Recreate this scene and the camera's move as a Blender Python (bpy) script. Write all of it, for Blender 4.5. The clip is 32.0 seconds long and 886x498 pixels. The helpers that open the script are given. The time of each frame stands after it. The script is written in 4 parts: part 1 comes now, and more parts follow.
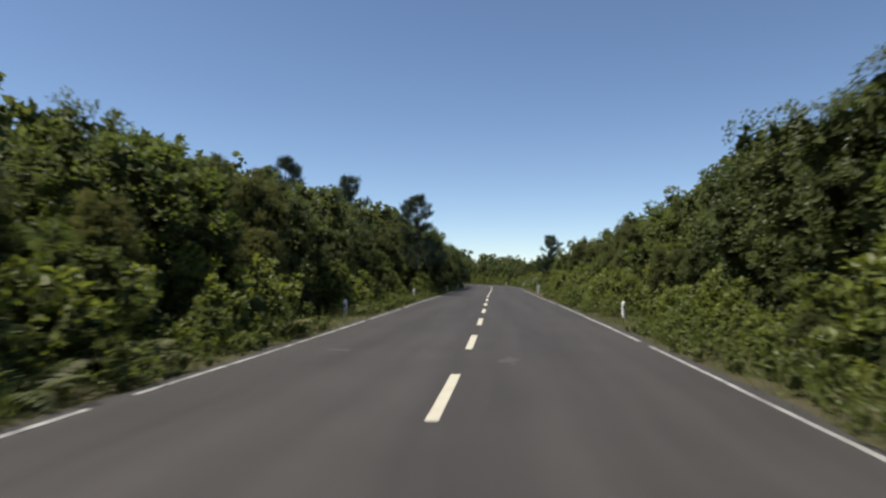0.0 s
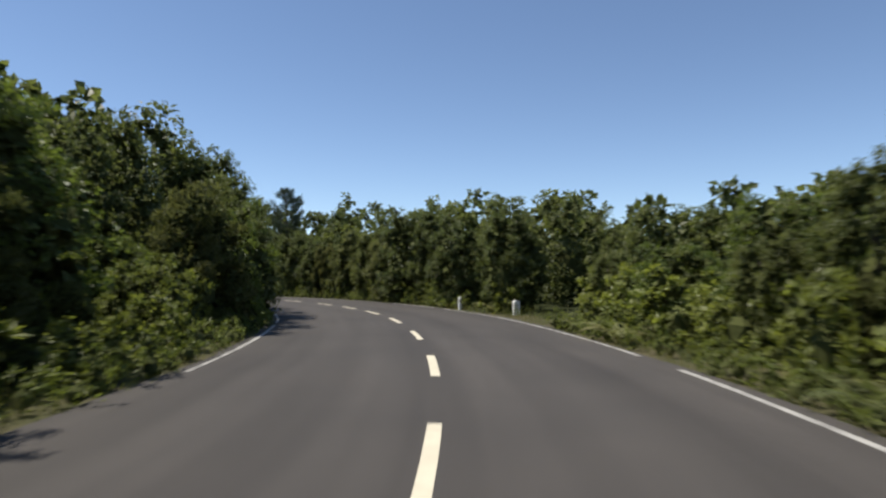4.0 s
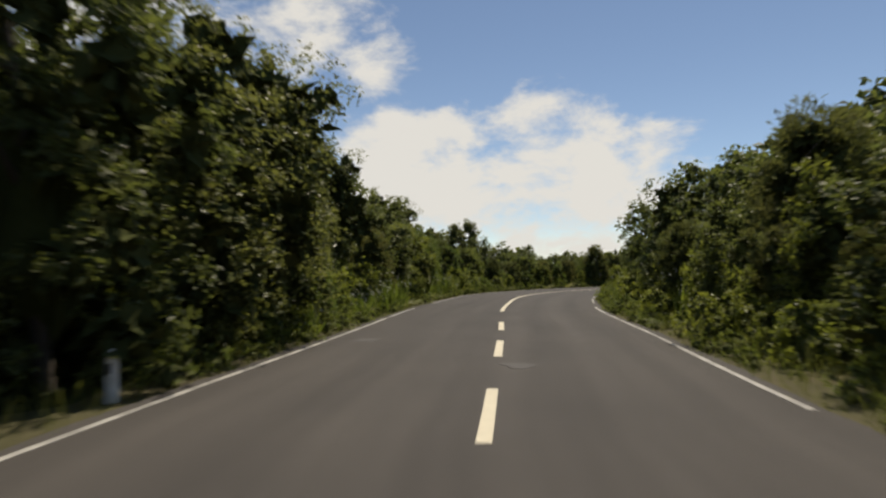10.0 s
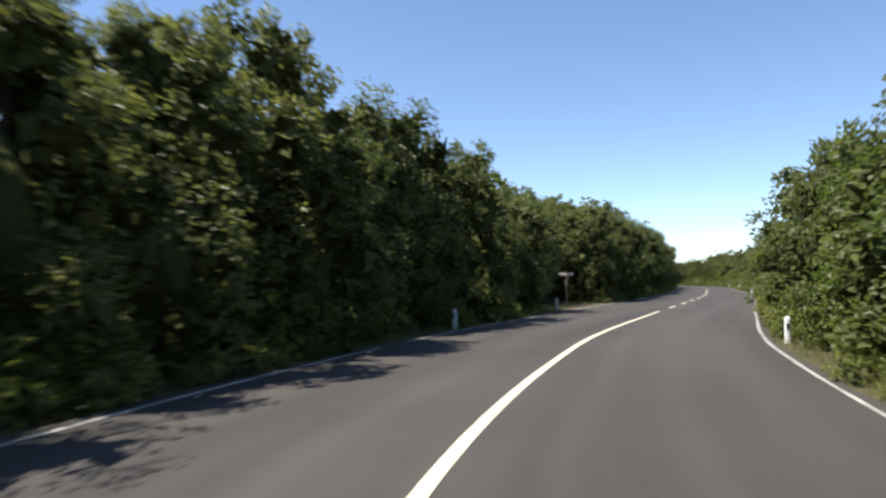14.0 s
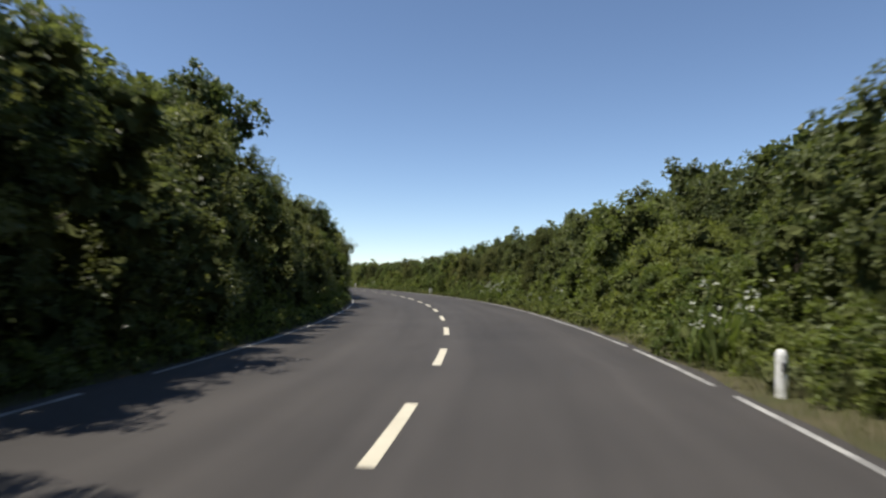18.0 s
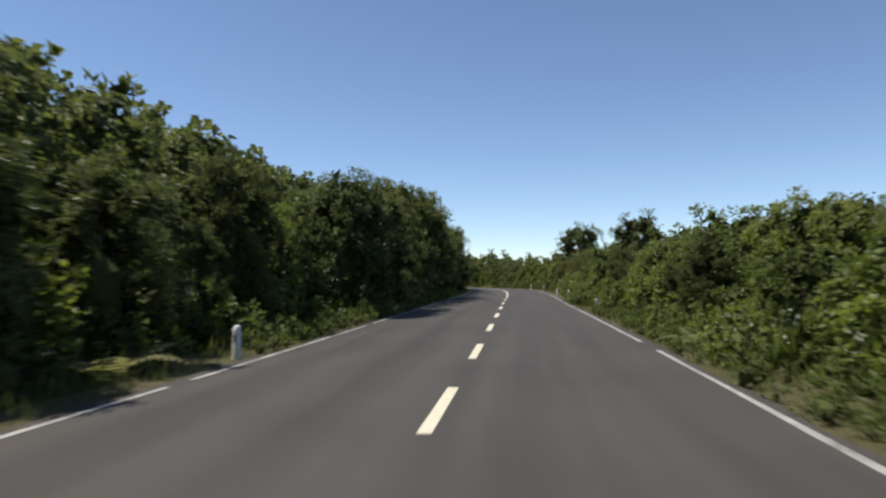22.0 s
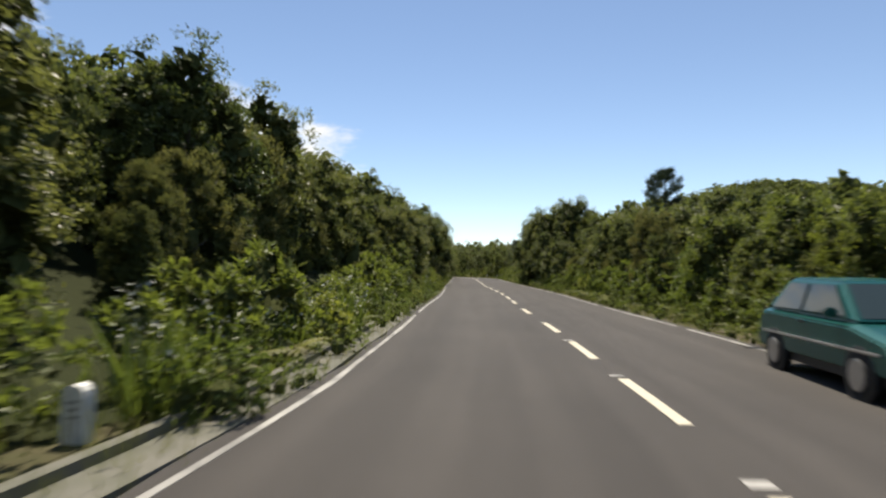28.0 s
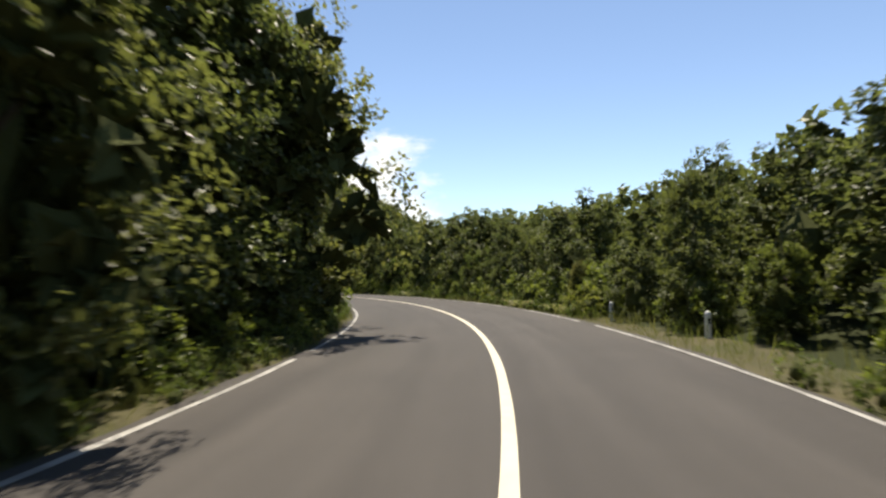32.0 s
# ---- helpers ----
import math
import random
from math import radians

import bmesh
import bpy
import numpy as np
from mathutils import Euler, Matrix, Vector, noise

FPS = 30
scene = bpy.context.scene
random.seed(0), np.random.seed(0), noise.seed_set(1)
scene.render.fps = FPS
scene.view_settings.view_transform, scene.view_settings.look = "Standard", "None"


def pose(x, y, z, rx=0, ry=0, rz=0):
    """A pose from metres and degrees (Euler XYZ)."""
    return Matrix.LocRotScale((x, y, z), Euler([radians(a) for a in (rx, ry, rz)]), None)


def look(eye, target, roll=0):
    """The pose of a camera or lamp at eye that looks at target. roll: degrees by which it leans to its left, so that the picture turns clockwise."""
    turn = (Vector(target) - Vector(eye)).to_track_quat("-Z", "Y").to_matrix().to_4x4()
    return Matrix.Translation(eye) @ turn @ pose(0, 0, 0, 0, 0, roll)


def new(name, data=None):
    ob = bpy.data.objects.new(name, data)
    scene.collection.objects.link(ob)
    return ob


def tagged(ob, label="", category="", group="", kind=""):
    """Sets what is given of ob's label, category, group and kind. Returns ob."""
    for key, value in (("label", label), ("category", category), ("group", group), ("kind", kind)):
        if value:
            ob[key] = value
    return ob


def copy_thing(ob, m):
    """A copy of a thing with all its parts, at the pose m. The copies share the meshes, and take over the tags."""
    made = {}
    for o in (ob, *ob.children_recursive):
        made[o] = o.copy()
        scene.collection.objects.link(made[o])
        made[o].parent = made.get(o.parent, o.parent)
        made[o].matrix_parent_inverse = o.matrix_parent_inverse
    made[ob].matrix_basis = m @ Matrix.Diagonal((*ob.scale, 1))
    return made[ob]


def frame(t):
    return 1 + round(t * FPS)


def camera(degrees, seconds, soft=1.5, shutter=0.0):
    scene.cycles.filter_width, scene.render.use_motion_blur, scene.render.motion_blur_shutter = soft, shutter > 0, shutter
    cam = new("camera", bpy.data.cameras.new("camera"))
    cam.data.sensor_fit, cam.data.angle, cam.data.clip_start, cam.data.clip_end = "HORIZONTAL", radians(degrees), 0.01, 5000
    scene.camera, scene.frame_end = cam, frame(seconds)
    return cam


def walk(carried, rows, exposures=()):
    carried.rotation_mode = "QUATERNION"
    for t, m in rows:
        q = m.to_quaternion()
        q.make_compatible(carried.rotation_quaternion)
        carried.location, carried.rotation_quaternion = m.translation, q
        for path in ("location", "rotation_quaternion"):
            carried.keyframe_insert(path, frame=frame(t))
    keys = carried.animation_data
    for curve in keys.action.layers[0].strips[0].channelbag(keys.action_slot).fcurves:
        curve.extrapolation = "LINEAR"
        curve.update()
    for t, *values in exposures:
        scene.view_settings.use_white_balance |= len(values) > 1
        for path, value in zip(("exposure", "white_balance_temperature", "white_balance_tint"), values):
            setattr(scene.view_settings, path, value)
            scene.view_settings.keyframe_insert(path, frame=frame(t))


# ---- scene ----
# ================= camera: a drive of 886 m along a mountain road =================
# seconds, x, y, heading (degrees, 0 = +y, positive to the left), pitch, roll, offset of the road's centre line to the right
PATH = [
    (0.0, -0.00, -0.00, 0.01, 2.49, 0.31, -0.79),
    (0.5, 1.43, 13.64, 0.60, 2.27, -0.16, -0.85),
    (1.0, 2.67, 27.53, 1.17, 1.58, 0.06, -0.90),
    (1.5, 3.79, 41.37, 1.34, 3.02, 0.20, -0.93),
    (2.0, 5.02, 55.28, 0.88, 2.68, 0.14, -1.00),
    (2.5, 6.25, 69.00, 0.87, 2.06, 0.12, -1.04),
    (3.0, 7.31, 83.01, 1.91, 2.48, 0.06, -0.90),
    (3.5, 7.93, 97.28, 5.77, 2.63, 0.03, -0.65),
    (4.0, 6.87, 111.71, 14.94, 2.61, 0.03, -0.45),
    (4.5, 3.03, 125.87, 27.41, 2.40, 0.05, -0.27),
    (5.0, -3.95, 139.00, 40.91, 1.46, 0.75, 0.06),
    (5.5, -14.58, 149.73, 59.83, 0.77, 0.23, 0.65),
    (6.0, -28.59, 156.55, 81.06, 1.17, 0.81, 0.55),
    (6.5, -44.03, 158.03, 99.25, 2.32, 0.52, -0.09),
    (7, -58.98, 154.8, 117.4, 3.47, 1.53, -1),
    (7.5, -72.21, 147.61, 129.76, 3.3, 0.61, -0.93),
    (8, -84.58, 139.18, 130.58, 3.1, -0.09, -0.47),
    (8.5, -97, 131.15, 128.18, 2.63, -0.19, -0.35),
    (9.0, -109.63, 123.37, 127.18, 2.58, -0.24, -0.46),
    (9.5, -122.25, 115.71, 127.51, 2.06, 0.06, -0.51),
    (10, -134.69, 108.01, 127.9, 2.08, -0.46, -0.29),
    (10.5, -146.91, 100.77, 126.54, 1.79, 0.47, -0.54),
    (11.0, -159.10, 94.07, 123.42, 1.24, 1.24, -1.27),
    (11.5, -171.75, 89.13, 110.70, 0.45, 1.52, -2.15),
    (12.0, -184.95, 88.01, 90.04, 1.14, 0.94, -1.90),
    (12.5, -197.49, 91.91, 69.54, 0.85, 0.64, -1.14),
    (13.0, -208.08, 100.15, 47.53, 1.87, 0.03, -0.71),
    (13.5, -214.69, 112.07, 24.18, 2.34, -0.00, -0.80),
    (14.0, -216.43, 126.04, 1.10, 2.92, -0.46, -0.92),
    (14.5, -213.43, 140.07, -12.80, 2.81, 0.42, -0.64),
    (15.0, -207.87, 153.62, -18.94, 2.84, 0.23, -0.57),
    (15.5, -201.62, 167.10, -19.09, 2.83, 0.19, -0.71),
    (16.0, -195.42, 180.78, -17.61, 2.78, 0.26, -0.79),
    (16.5, -189.55, 194.72, -15.9, 2.65, 0.51, -0.96),
    (17, -184.04, 208.86, -15.54, 2.45, 0.83, -1.16),
    (17.5, -178.77, 222.68, -13.92, 2.64, 0.38, -1.25),
    (18.0, -174.24, 236.10, -11.42, 2.68, 0.62, -1.13),
    (18.5, -170.43, 249.45, -7.62, 2.76, 0.60, -1.01),
    (19.0, -167.97, 262.77, -1.91, 2.49, 1.01, -0.95),
    (19.5, -166.66, 275.43, 2.28, 2.86, 0.44, -0.89),
    (20.0, -166.27, 288.54, 6.19, 3.16, 0.47, -0.83),
    (20.5, -166.85, 301.56, 10.59, 3.18, 0.01, -0.90),
    (21.0, -168.20, 314.50, 13.10, 2.74, 0.21, -1.00),
    (21.5, -169.69, 327.35, 13.79, 2.70, -0.12, -1.00),
    (22.0, -171.34, 340.27, 13.01, 2.59, -0.07, -0.94),
    (22.5, -172.64, 353.24, 11.52, 2.56, 0.06, -0.99),
    (23.0, -173.89, 366.46, 11.51, 2.25, -0.15, -1.20),
    (23.5, -175.27, 379.48, 12.07, 2.06, -0.32, -1.29),
    (24.0, -176.57, 392.48, 10.95, 1.94, -0.05, -1.44),
    (24.5, -178.12, 405.26, 13.56, 2.05, -0.11, -1.60),
    (25, -181.23, 417.52, 26.57, 1.41, -0.61, -0.89),
    (25.5, -186.98, 428.66, 40.86, 1.43, -0.51, -0.10),
    (26.0, -195.46, 438.08, 54.86, 2.12, -0.24, -0.24),
    (26.5, -206.00, 445.61, 65.70, 2.32, -0.12, -0.19),
    (27.0, -217.73, 451.31, 74.82, 2.14, -0.07, 0.30),
    (27.5, -230.25, 454.91, 85.11, 1.41, -0.11, 1),
    (28, -243.19, 455.94, 98.18, 1.9, 0.13, 1.7),
    (28.5, -255.89, 455.61, 100.53, 2.39, 0.46, 1.26),
    (29, -268.78, 455.02, 98.76, 2.55, -0.5, 0.55),
    (29.5, -281.73, 454.53, 98.04, 2.39, -0.21, -0.17),
    (30, -294.75, 453.82, 99.55, 2.44, -0.01, -1.03),
    (30.5, -307.45, 452.42, 101.99, 2.4, -0.06, -1.17),
    (31, -320.27, 450.92, 103.24, 2.44, 0.01, -0.97),
    (31.5, -332.95, 449.26, 103.98, 2.36, -0.36, -0.74),
    (32, -345.89, 447.43, 104.63, 2.6, -0.91, -0.16),
]
EYE = 1.5
P = np.array(PATH)


def glide(t, column):
    """A smooth value between the half-second rows."""
    a = P[:, column]
    u = np.clip(np.asarray(t, float) * 2, 0, len(a) - 1 - 1e-9)
    i = np.floor(u).astype(int)
    w = u - i
    g = lambda k: a[np.clip(k, 0, len(a) - 1)]
    p1, p2 = g(i), g(i + 1)
    p0 = np.where(i == 0, 2 * p1 - p2, g(i - 1))
    p3 = np.where(i + 2 > len(a) - 1, 2 * p2 - p1, g(i + 2))
    return 0.5 * (2 * p1 + (p2 - p0) * w + (2 * p0 - 5 * p1 + 4 * p2 - p3) * w * w + (3 * p1 - p0 - 3 * p2 + p3) * w ** 3)


cam = camera(69.8, 32.0, soft=2.4, shutter=0.16)
rows = []
for k in range(161):
    t = k * 0.2
    x, y, pitch, roll = [float(glide(t, c)) for c in (1, 2, 4, 5)]
    head = float(glide(max(t - 0.02, 0.0), 3))
    rows.append((t, pose(x, y, EYE, 90 + pitch, 0, head) @ pose(0, 0, 0, 0, 0, roll)))
EXPOSURES = [(0, 0.15, 6500, 10), (4.5, 0.4, 6600, 10), (5.0, 0.6, 6900, 10), (5.5, 0.65, 7000, 10), (6.3, 0.6, 7200, 10), (7.2, 0.15, 7400, 10), (8, 0.0, 7400, 10), (11.5, -0.1, 7400, 10), (12.3, 0.0, 7100, 10), (13, 0.3, 6500, 10), (13.6, 0.88, 6500, 10), (14.5, 0.92, 6500, 10), (16.5, 0.5, 6500, 10), (19, 0.28, 6500, 10), (23, 0.3, 6500, 10), (24.5, 0.2, 6500, 10), (26, 0.25, 6600, 10), (28, 0.45, 7100, 10), (32, 0.68, 7200, 10)]
walk(cam, rows, EXPOSURES)

# ================= world and sun =================
SUN_HEADING, SUN_ELEVATION = 99.0, 65.0
world = bpy.data.worlds.new("sky")
scene.world = world
world.use_nodes = True
wn, wl = world.node_tree.nodes, world.node_tree.links
wn.clear()
sky = wn.new("ShaderNodeTexSky")
sky.sky_type, sky.sun_disc = "NISHITA", False
sky.sun_elevation, sky.sun_rotation = radians(SUN_ELEVATION), radians(-SUN_HEADING)
sky.altitude, sky.air_density, sky.dust_density, sky.ozone_density = 1500, 0.88, 0.06, 1.7
w_out, w_bg, w_mix = wn.new("ShaderNodeOutputWorld"), wn.new("ShaderNodeBackground"), wn.new("ShaderNodeMix")
w_bg.inputs["Strength"].default_value = 0.122
w_mix.data_type = "RGBA"
coord = wn.new("ShaderNodeTexCoord")
# a bank of cumulus low in the west, wisps higher beside it
zones = []
low_lying, level = wn.new("ShaderNodeMapping"), wn.new("ShaderNodeVectorMath")
low_lying.inputs["Scale"].default_value, level.operation = (1, 1, 1.9), "NORMALIZE"
wl.new(coord.outputs["Generated"], low_lying.inputs["Vector"]), wl.new(low_lying.outputs["Vector"], level.inputs[0])
for toward, up, inner, outer, low, high in ((122, 14, 6, 24, -0.34, 0.16), (149, 34, 5, 23, -0.34, 0.07)):
    bank = wn.new("ShaderNodeVectorMath")
    bank.operation = "DOT_PRODUCT"
    ch, ce = radians(toward), radians(up)
    bank.inputs[1].default_value = (-math.sin(ch) * math.cos(ce), math.cos(ch) * math.cos(ce), math.sin(ce))
    wl.new(level.outputs["Vector"], bank.inputs[0])
    zone = wn.new("ShaderNodeMapRange")
    zone.interpolation_type = "SMOOTHSTEP"
    for key, val in (("From Min", math.cos(radians(outer))), ("From Max", math.cos(radians(inner))), ("To Min", low), ("To Max", high)):
        zone.inputs[key].default_value = val
    wl.new(bank.outputs["Value"], zone.inputs["Value"])
    zones.append(zone)
either = wn.new("ShaderNodeMath")
either.operation = "MAXIMUM"
wl.new(zones[0].outputs["Result"], either.inputs[0]), wl.new(zones[1].outputs["Result"], either.inputs[1])
stretch = wn.new("ShaderNodeMapping")
stretch.inputs["Scale"].default_value = (1, 1, 1.9)
wl.new(coord.outputs["Generated"], stretch.inputs["Vector"])
puff = wn.new("ShaderNodeTexNoise")
for key, val in (("Scale", 6.5), ("Detail", 10), ("Roughness", 0.6), ("Distortion", 0.15)):
    puff.inputs[key].default_value = val
wl.new(stretch.outputs["Vector"], puff.inputs["Vector"])
add = wn.new("ShaderNodeMath")
wl.new(puff.outputs["Fac"], add.inputs[0]), wl.new(either.outputs["Value"], add.inputs[1])
cover = wn.new("ShaderNodeMapRange")
cover.interpolation_type = "SMOOTHSTEP"
for key, val in (("From Min", 0.47), ("From Max", 0.66), ("To Min", 0.0), ("To Max", 0.98)):
    cover.inputs[key].default_value = val
wl.new(add.outputs["Value"], cover.inputs["Value"])
wl.new(cover.outputs["Result"], w_mix.inputs["Factor"])
wl.new(sky.outputs["Color"], w_mix.inputs[6])
w_mix.inputs[7].default_value = (6.2, 6.4, 6.6, 1)
wl.new(w_mix.outputs[2], w_bg.inputs["Color"])
wl.new(w_bg.outputs["Background"], w_out.inputs["Surface"])

sun = new("sun", bpy.data.lights.new("sun", "SUN"))
sun.data.energy, sun.data.angle, sun.data.color = 5.0, radians(0.53), (1.0, 0.95, 0.86)
sh, se = radians(SUN_HEADING), radians(SUN_ELEVATION)
sun.matrix_world = look((-math.sin(sh) * math.cos(se) * 90, math.cos(sh) * math.cos(se) * 90, math.sin(se) * 90), (0, 0, 0))


# ================= materials =================
def material(name, base, rough=0.7, metal=0.0, spots=None, scale=8.0, amount=0.5, fine=60.0, bump=0.0, bump_scale=40.0, island=0.0, per_object=0.0, through_light=0.0, detail=6.0, gloss=0.5):
    """A procedural surface: noise at two scales towards a second colour, varied by piece and by object, with fine relief."""
    m = bpy.data.materials.new(name)
    m.use_nodes = True
    n, l = m.node_tree.nodes, m.node_tree.links
    b = n["Principled BSDF"]
    b.inputs["Roughness"].default_value, b.inputs["Metallic"].default_value = rough, metal
    b.inputs["Specular IOR Level"].default_value = gloss
    co = n.new("ShaderNodeTexCoord")
    second = spots or tuple(c * 0.6 for c in base)

    def noise_mix(col_in, other, sc, fac_lo, fac_hi, strength):
        t = n.new("ShaderNodeTexNoise")
        t.inputs["Scale"].default_value, t.inputs["Detail"].default_value = sc, detail
        l.new(co.outputs["Object"], t.inputs["Vector"])
        r = n.new("ShaderNodeMapRange")
        for key, val in (("From Min", fac_lo), ("From Max", fac_hi), ("To Min", 0.0), ("To Max", strength)):
            r.inputs[key].default_value = val
        l.new(t.outputs["Fac"], r.inputs["Value"])
        mx = n.new("ShaderNodeMix")
        mx.data_type = "RGBA"
        l.new(r.outputs["Result"], mx.inputs["Factor"])
        if isinstance(col_in, tuple):
            mx.inputs[6].default_value = (*col_in, 1)
        else:
            l.new(col_in, mx.inputs[6])
        mx.inputs[7].default_value = (*other, 1)
        return mx.outputs[2]

    col = noise_mix(base, second, scale, 0.38, 0.66, amount)
    col = noise_mix(col, tuple(c * 0.75 for c in base), fine, 0.35, 0.65, amount * 0.7)
    if island or per_object:
        hsv = n.new("ShaderNodeHueSaturation")
        l.new(col, hsv.inputs["Color"])
        val = n.new("ShaderNodeMath")
        val.operation, val.inputs[0].default_value = "ADD", 1.0 - island / 2 - per_object / 2
        last = val
        if island:
            g = n.new("ShaderNodeNewGeometry")
            k = n.new("ShaderNodeMath")
            k.operation, k.inputs[1].default_value = "MULTIPLY", island
            l.new(g.outputs["Random Per Island"], k.inputs[0])
            l.new(k.outputs[0], val.inputs[1])
        if per_object:
            o = n.new("ShaderNodeObjectInfo")
            k = n.new("ShaderNodeMath")
            k.operation, k.inputs[1].default_value = "MULTIPLY", per_object
            l.new(o.outputs["Random"], k.inputs[0])
            last = n.new("ShaderNodeMath")
            l.new(val.outputs[0], last.inputs[0]), l.new(k.outputs[0], last.inputs[1])
            hue = n.new("ShaderNodeMapRange")
            hue.inputs["To Min"].default_value, hue.inputs["To Max"].default_value = 0.512, 0.474
            l.new(o.outputs["Random"], hue.inputs["Value"])
            l.new(hue.outputs["Result"], hsv.inputs["Hue"])
        l.new(last.outputs[0], hsv.inputs["Value"])
        col = hsv.outputs["Color"]
    l.new(col, b.inputs["Base Color"])
    if bump:
        t = n.new("ShaderNodeTexNoise")
        t.inputs["Scale"].default_value, t.inputs["Detail"].default_value = bump_scale, 4
        l.new(co.outputs["Object"], t.inputs["Vector"])
        bp = n.new("ShaderNodeBump")
        bp.inputs["Strength"].default_value, bp.inputs["Distance"].default_value = bump, 0.02
        l.new(t.outputs["Fac"], bp.inputs["Height"])
        l.new(bp.outputs["Normal"], b.inputs["Normal"])
    if through_light:
        tr = n.new("ShaderNodeBsdfTranslucent")
        mx = n.new("ShaderNodeMixShader")
        mx.inputs[0].default_value = through_light
        bright = n.new("ShaderNodeHueSaturation")
        bright.inputs["Saturation"].default_value, bright.inputs["Value"].default_value = 1.15, 1.5
        l.new(col, bright.inputs["Color"]), l.new(bright.outputs["Color"], tr.inputs["Color"])
        l.new(b.outputs[0], mx.inputs[1]), l.new(tr.outputs[0], mx.inputs[2])
        l.new(mx.outputs[0], n["Material Output"].inputs["Surface"])
    return m


M_ASPHALT = material("asphalt", (0.060, 0.053, 0.047), 0.85, spots=(0.046, 0.041, 0.037), scale=0.35, amount=0.7, fine=90, bump=0.35, bump_scale=160, gloss=0.35)
an, al = M_ASPHALT.node_tree.nodes, M_ASPHALT.node_tree.links
across, along = an.new("ShaderNodeAttribute"), an.new("ShaderNodeAttribute")
across.attribute_name, along.attribute_name = "across", "along"
lane = an.new("ShaderNodeCombineXYZ")
slow = an.new("ShaderNodeMath")
slow.operation, slow.inputs[1].default_value = "MULTIPLY", 0.035
al.new(along.outputs["Fac"], slow.inputs[0])
al.new(across.outputs["Fac"], lane.inputs[0]), al.new(slow.outputs[0], lane.inputs[1])
streak = an.new("ShaderNodeTexNoise")
streak.inputs["Scale"].default_value, streak.inputs["Detail"].default_value = 1.3, 5
al.new(lane.outputs[0], streak.inputs["Vector"])
wear = an.new("ShaderNodeMapRange")
for key, val in (("From Min", 0.3), ("From Max", 0.7), ("To Min", 0.78), ("To Max", 1.22)):
    wear.inputs[key].default_value = val
al.new(streak.outputs["Fac"], wear.inputs["Value"])
worn = an.new("ShaderNodeHueSaturation")
al.new(an["Principled BSDF"].inputs["Base Color"].links[0].from_socket, worn.inputs["Color"])
al.new(wear.outputs["Result"], worn.inputs["Value"])
al.new(worn.outputs["Color"], an["Principled BSDF"].inputs["Base Color"])
M_PATCH = material("asphalt_repair", (0.04, 0.038, 0.037), 0.8, scale=3, fine=90, bump=0.3, bump_scale=160)
M_WORN = material("worn_asphalt", (0.074, 0.068, 0.063), 0.85, scale=6, fine=80)
M_YELLOWED = material("centre_paint", (0.62, 0.56, 0.42), 0.65, spots=(0.46, 0.41, 0.30), scale=4, amount=0.5, fine=60)
M_EDGE = material("edge_paint", (0.40, 0.385, 0.35), 0.75, spots=(0.09, 0.085, 0.08), scale=1.6, amount=0.9, fine=14)
M_GROUND = material("hillside_soil", (0.034, 0.040, 0.015), 0.95, spots=(0.022, 0.027, 0.010), scale=0.25, amount=0.8, fine=3.0, bump=0.6, bump_scale=5, gloss=0.1)
M_DIRT = material("reddish_dirt", (0.135, 0.105, 0.070), 0.95, spots=(0.075, 0.068, 0.038), scale=0.8, amount=0.7, fine=12, bump=0.5, bump_scale=12)
M_VERGE = material("verge_soil", (0.095, 0.082, 0.045), 0.95, spots=(0.045, 0.052, 0.020), scale=0.7, amount=0.9, fine=10, bump=0.5, bump_scale=14, gloss=0.15)
M_LAUREL = material("laurel_leaf", (0.128, 0.150, 0.048), 0.42, spots=(0.088, 0.108, 0.036), scale=0.55, amount=0.7, fine=5, island=0.3, per_object=0.5, through_light=0.46, gloss=0.4)
M_HEATH = material("heath_needles", (0.125, 0.138, 0.048), 0.6, spots=(0.105, 0.100, 0.045), scale=0.5, amount=0.7, fine=5, island=0.3, per_object=0.5, through_light=0.44, gloss=0.2)
M_GORSE = material("bright_shrub_leaf", (0.165, 0.200, 0.050), 0.48, spots=(0.105, 0.140, 0.036), scale=0.8, amount=0.7, fine=5, island=0.35, per_object=0.5, through_light=0.46, gloss=0.4)
M_FERN = material("bracken_frond", (0.165, 0.185, 0.075), 0.6, spots=(0.22, 0.19, 0.10), scale=1.2, amount=0.5, fine=8, island=0.4, per_object=0.35, through_light=0.44, gloss=0.25)
M_PINE = material("pine_needles", (0.045, 0.070, 0.030), 0.55, scale=0.8, amount=0.5, fine=6, island=0.5, per_object=0.3, through_light=0.1)
M_WOODS = material("woodland_leaf", (0.138, 0.156, 0.050), 0.5, spots=(0.078, 0.095, 0.034), scale=0.22, amount=1.0, fine=0.9, island=0.3, through_light=0.46, gloss=0.4)
# leaf green darkened to stand in for the shade inside the crowns
M_INNER_SHADE = material("shaded_inner_foliage", (0.085, 0.095, 0.034), 0.9, scale=2, amount=0.6, fine=12, bump=0.8, bump_scale=9, gloss=0.05)
M_BARK = material("bark", (0.10, 0.08, 0.062), 0.9, scale=3, amount=0.6, fine=25, bump=0.6, bump_scale=25)
M_GRASS = material("grass_blade", (0.125, 0.150, 0.040), 0.6, spots=(0.22, 0.185, 0.085), scale=0.35, amount=0.7, fine=3, island=0.5, through_light=0.44, gloss=0.25)
M_WHITE = material("whitewashed_concrete", (0.78, 0.77, 0.73), 0.8, spots=(0.5, 0.48, 0.42), scale=7, amount=0.45, fine=40, bump=0.3, bump_scale=60)
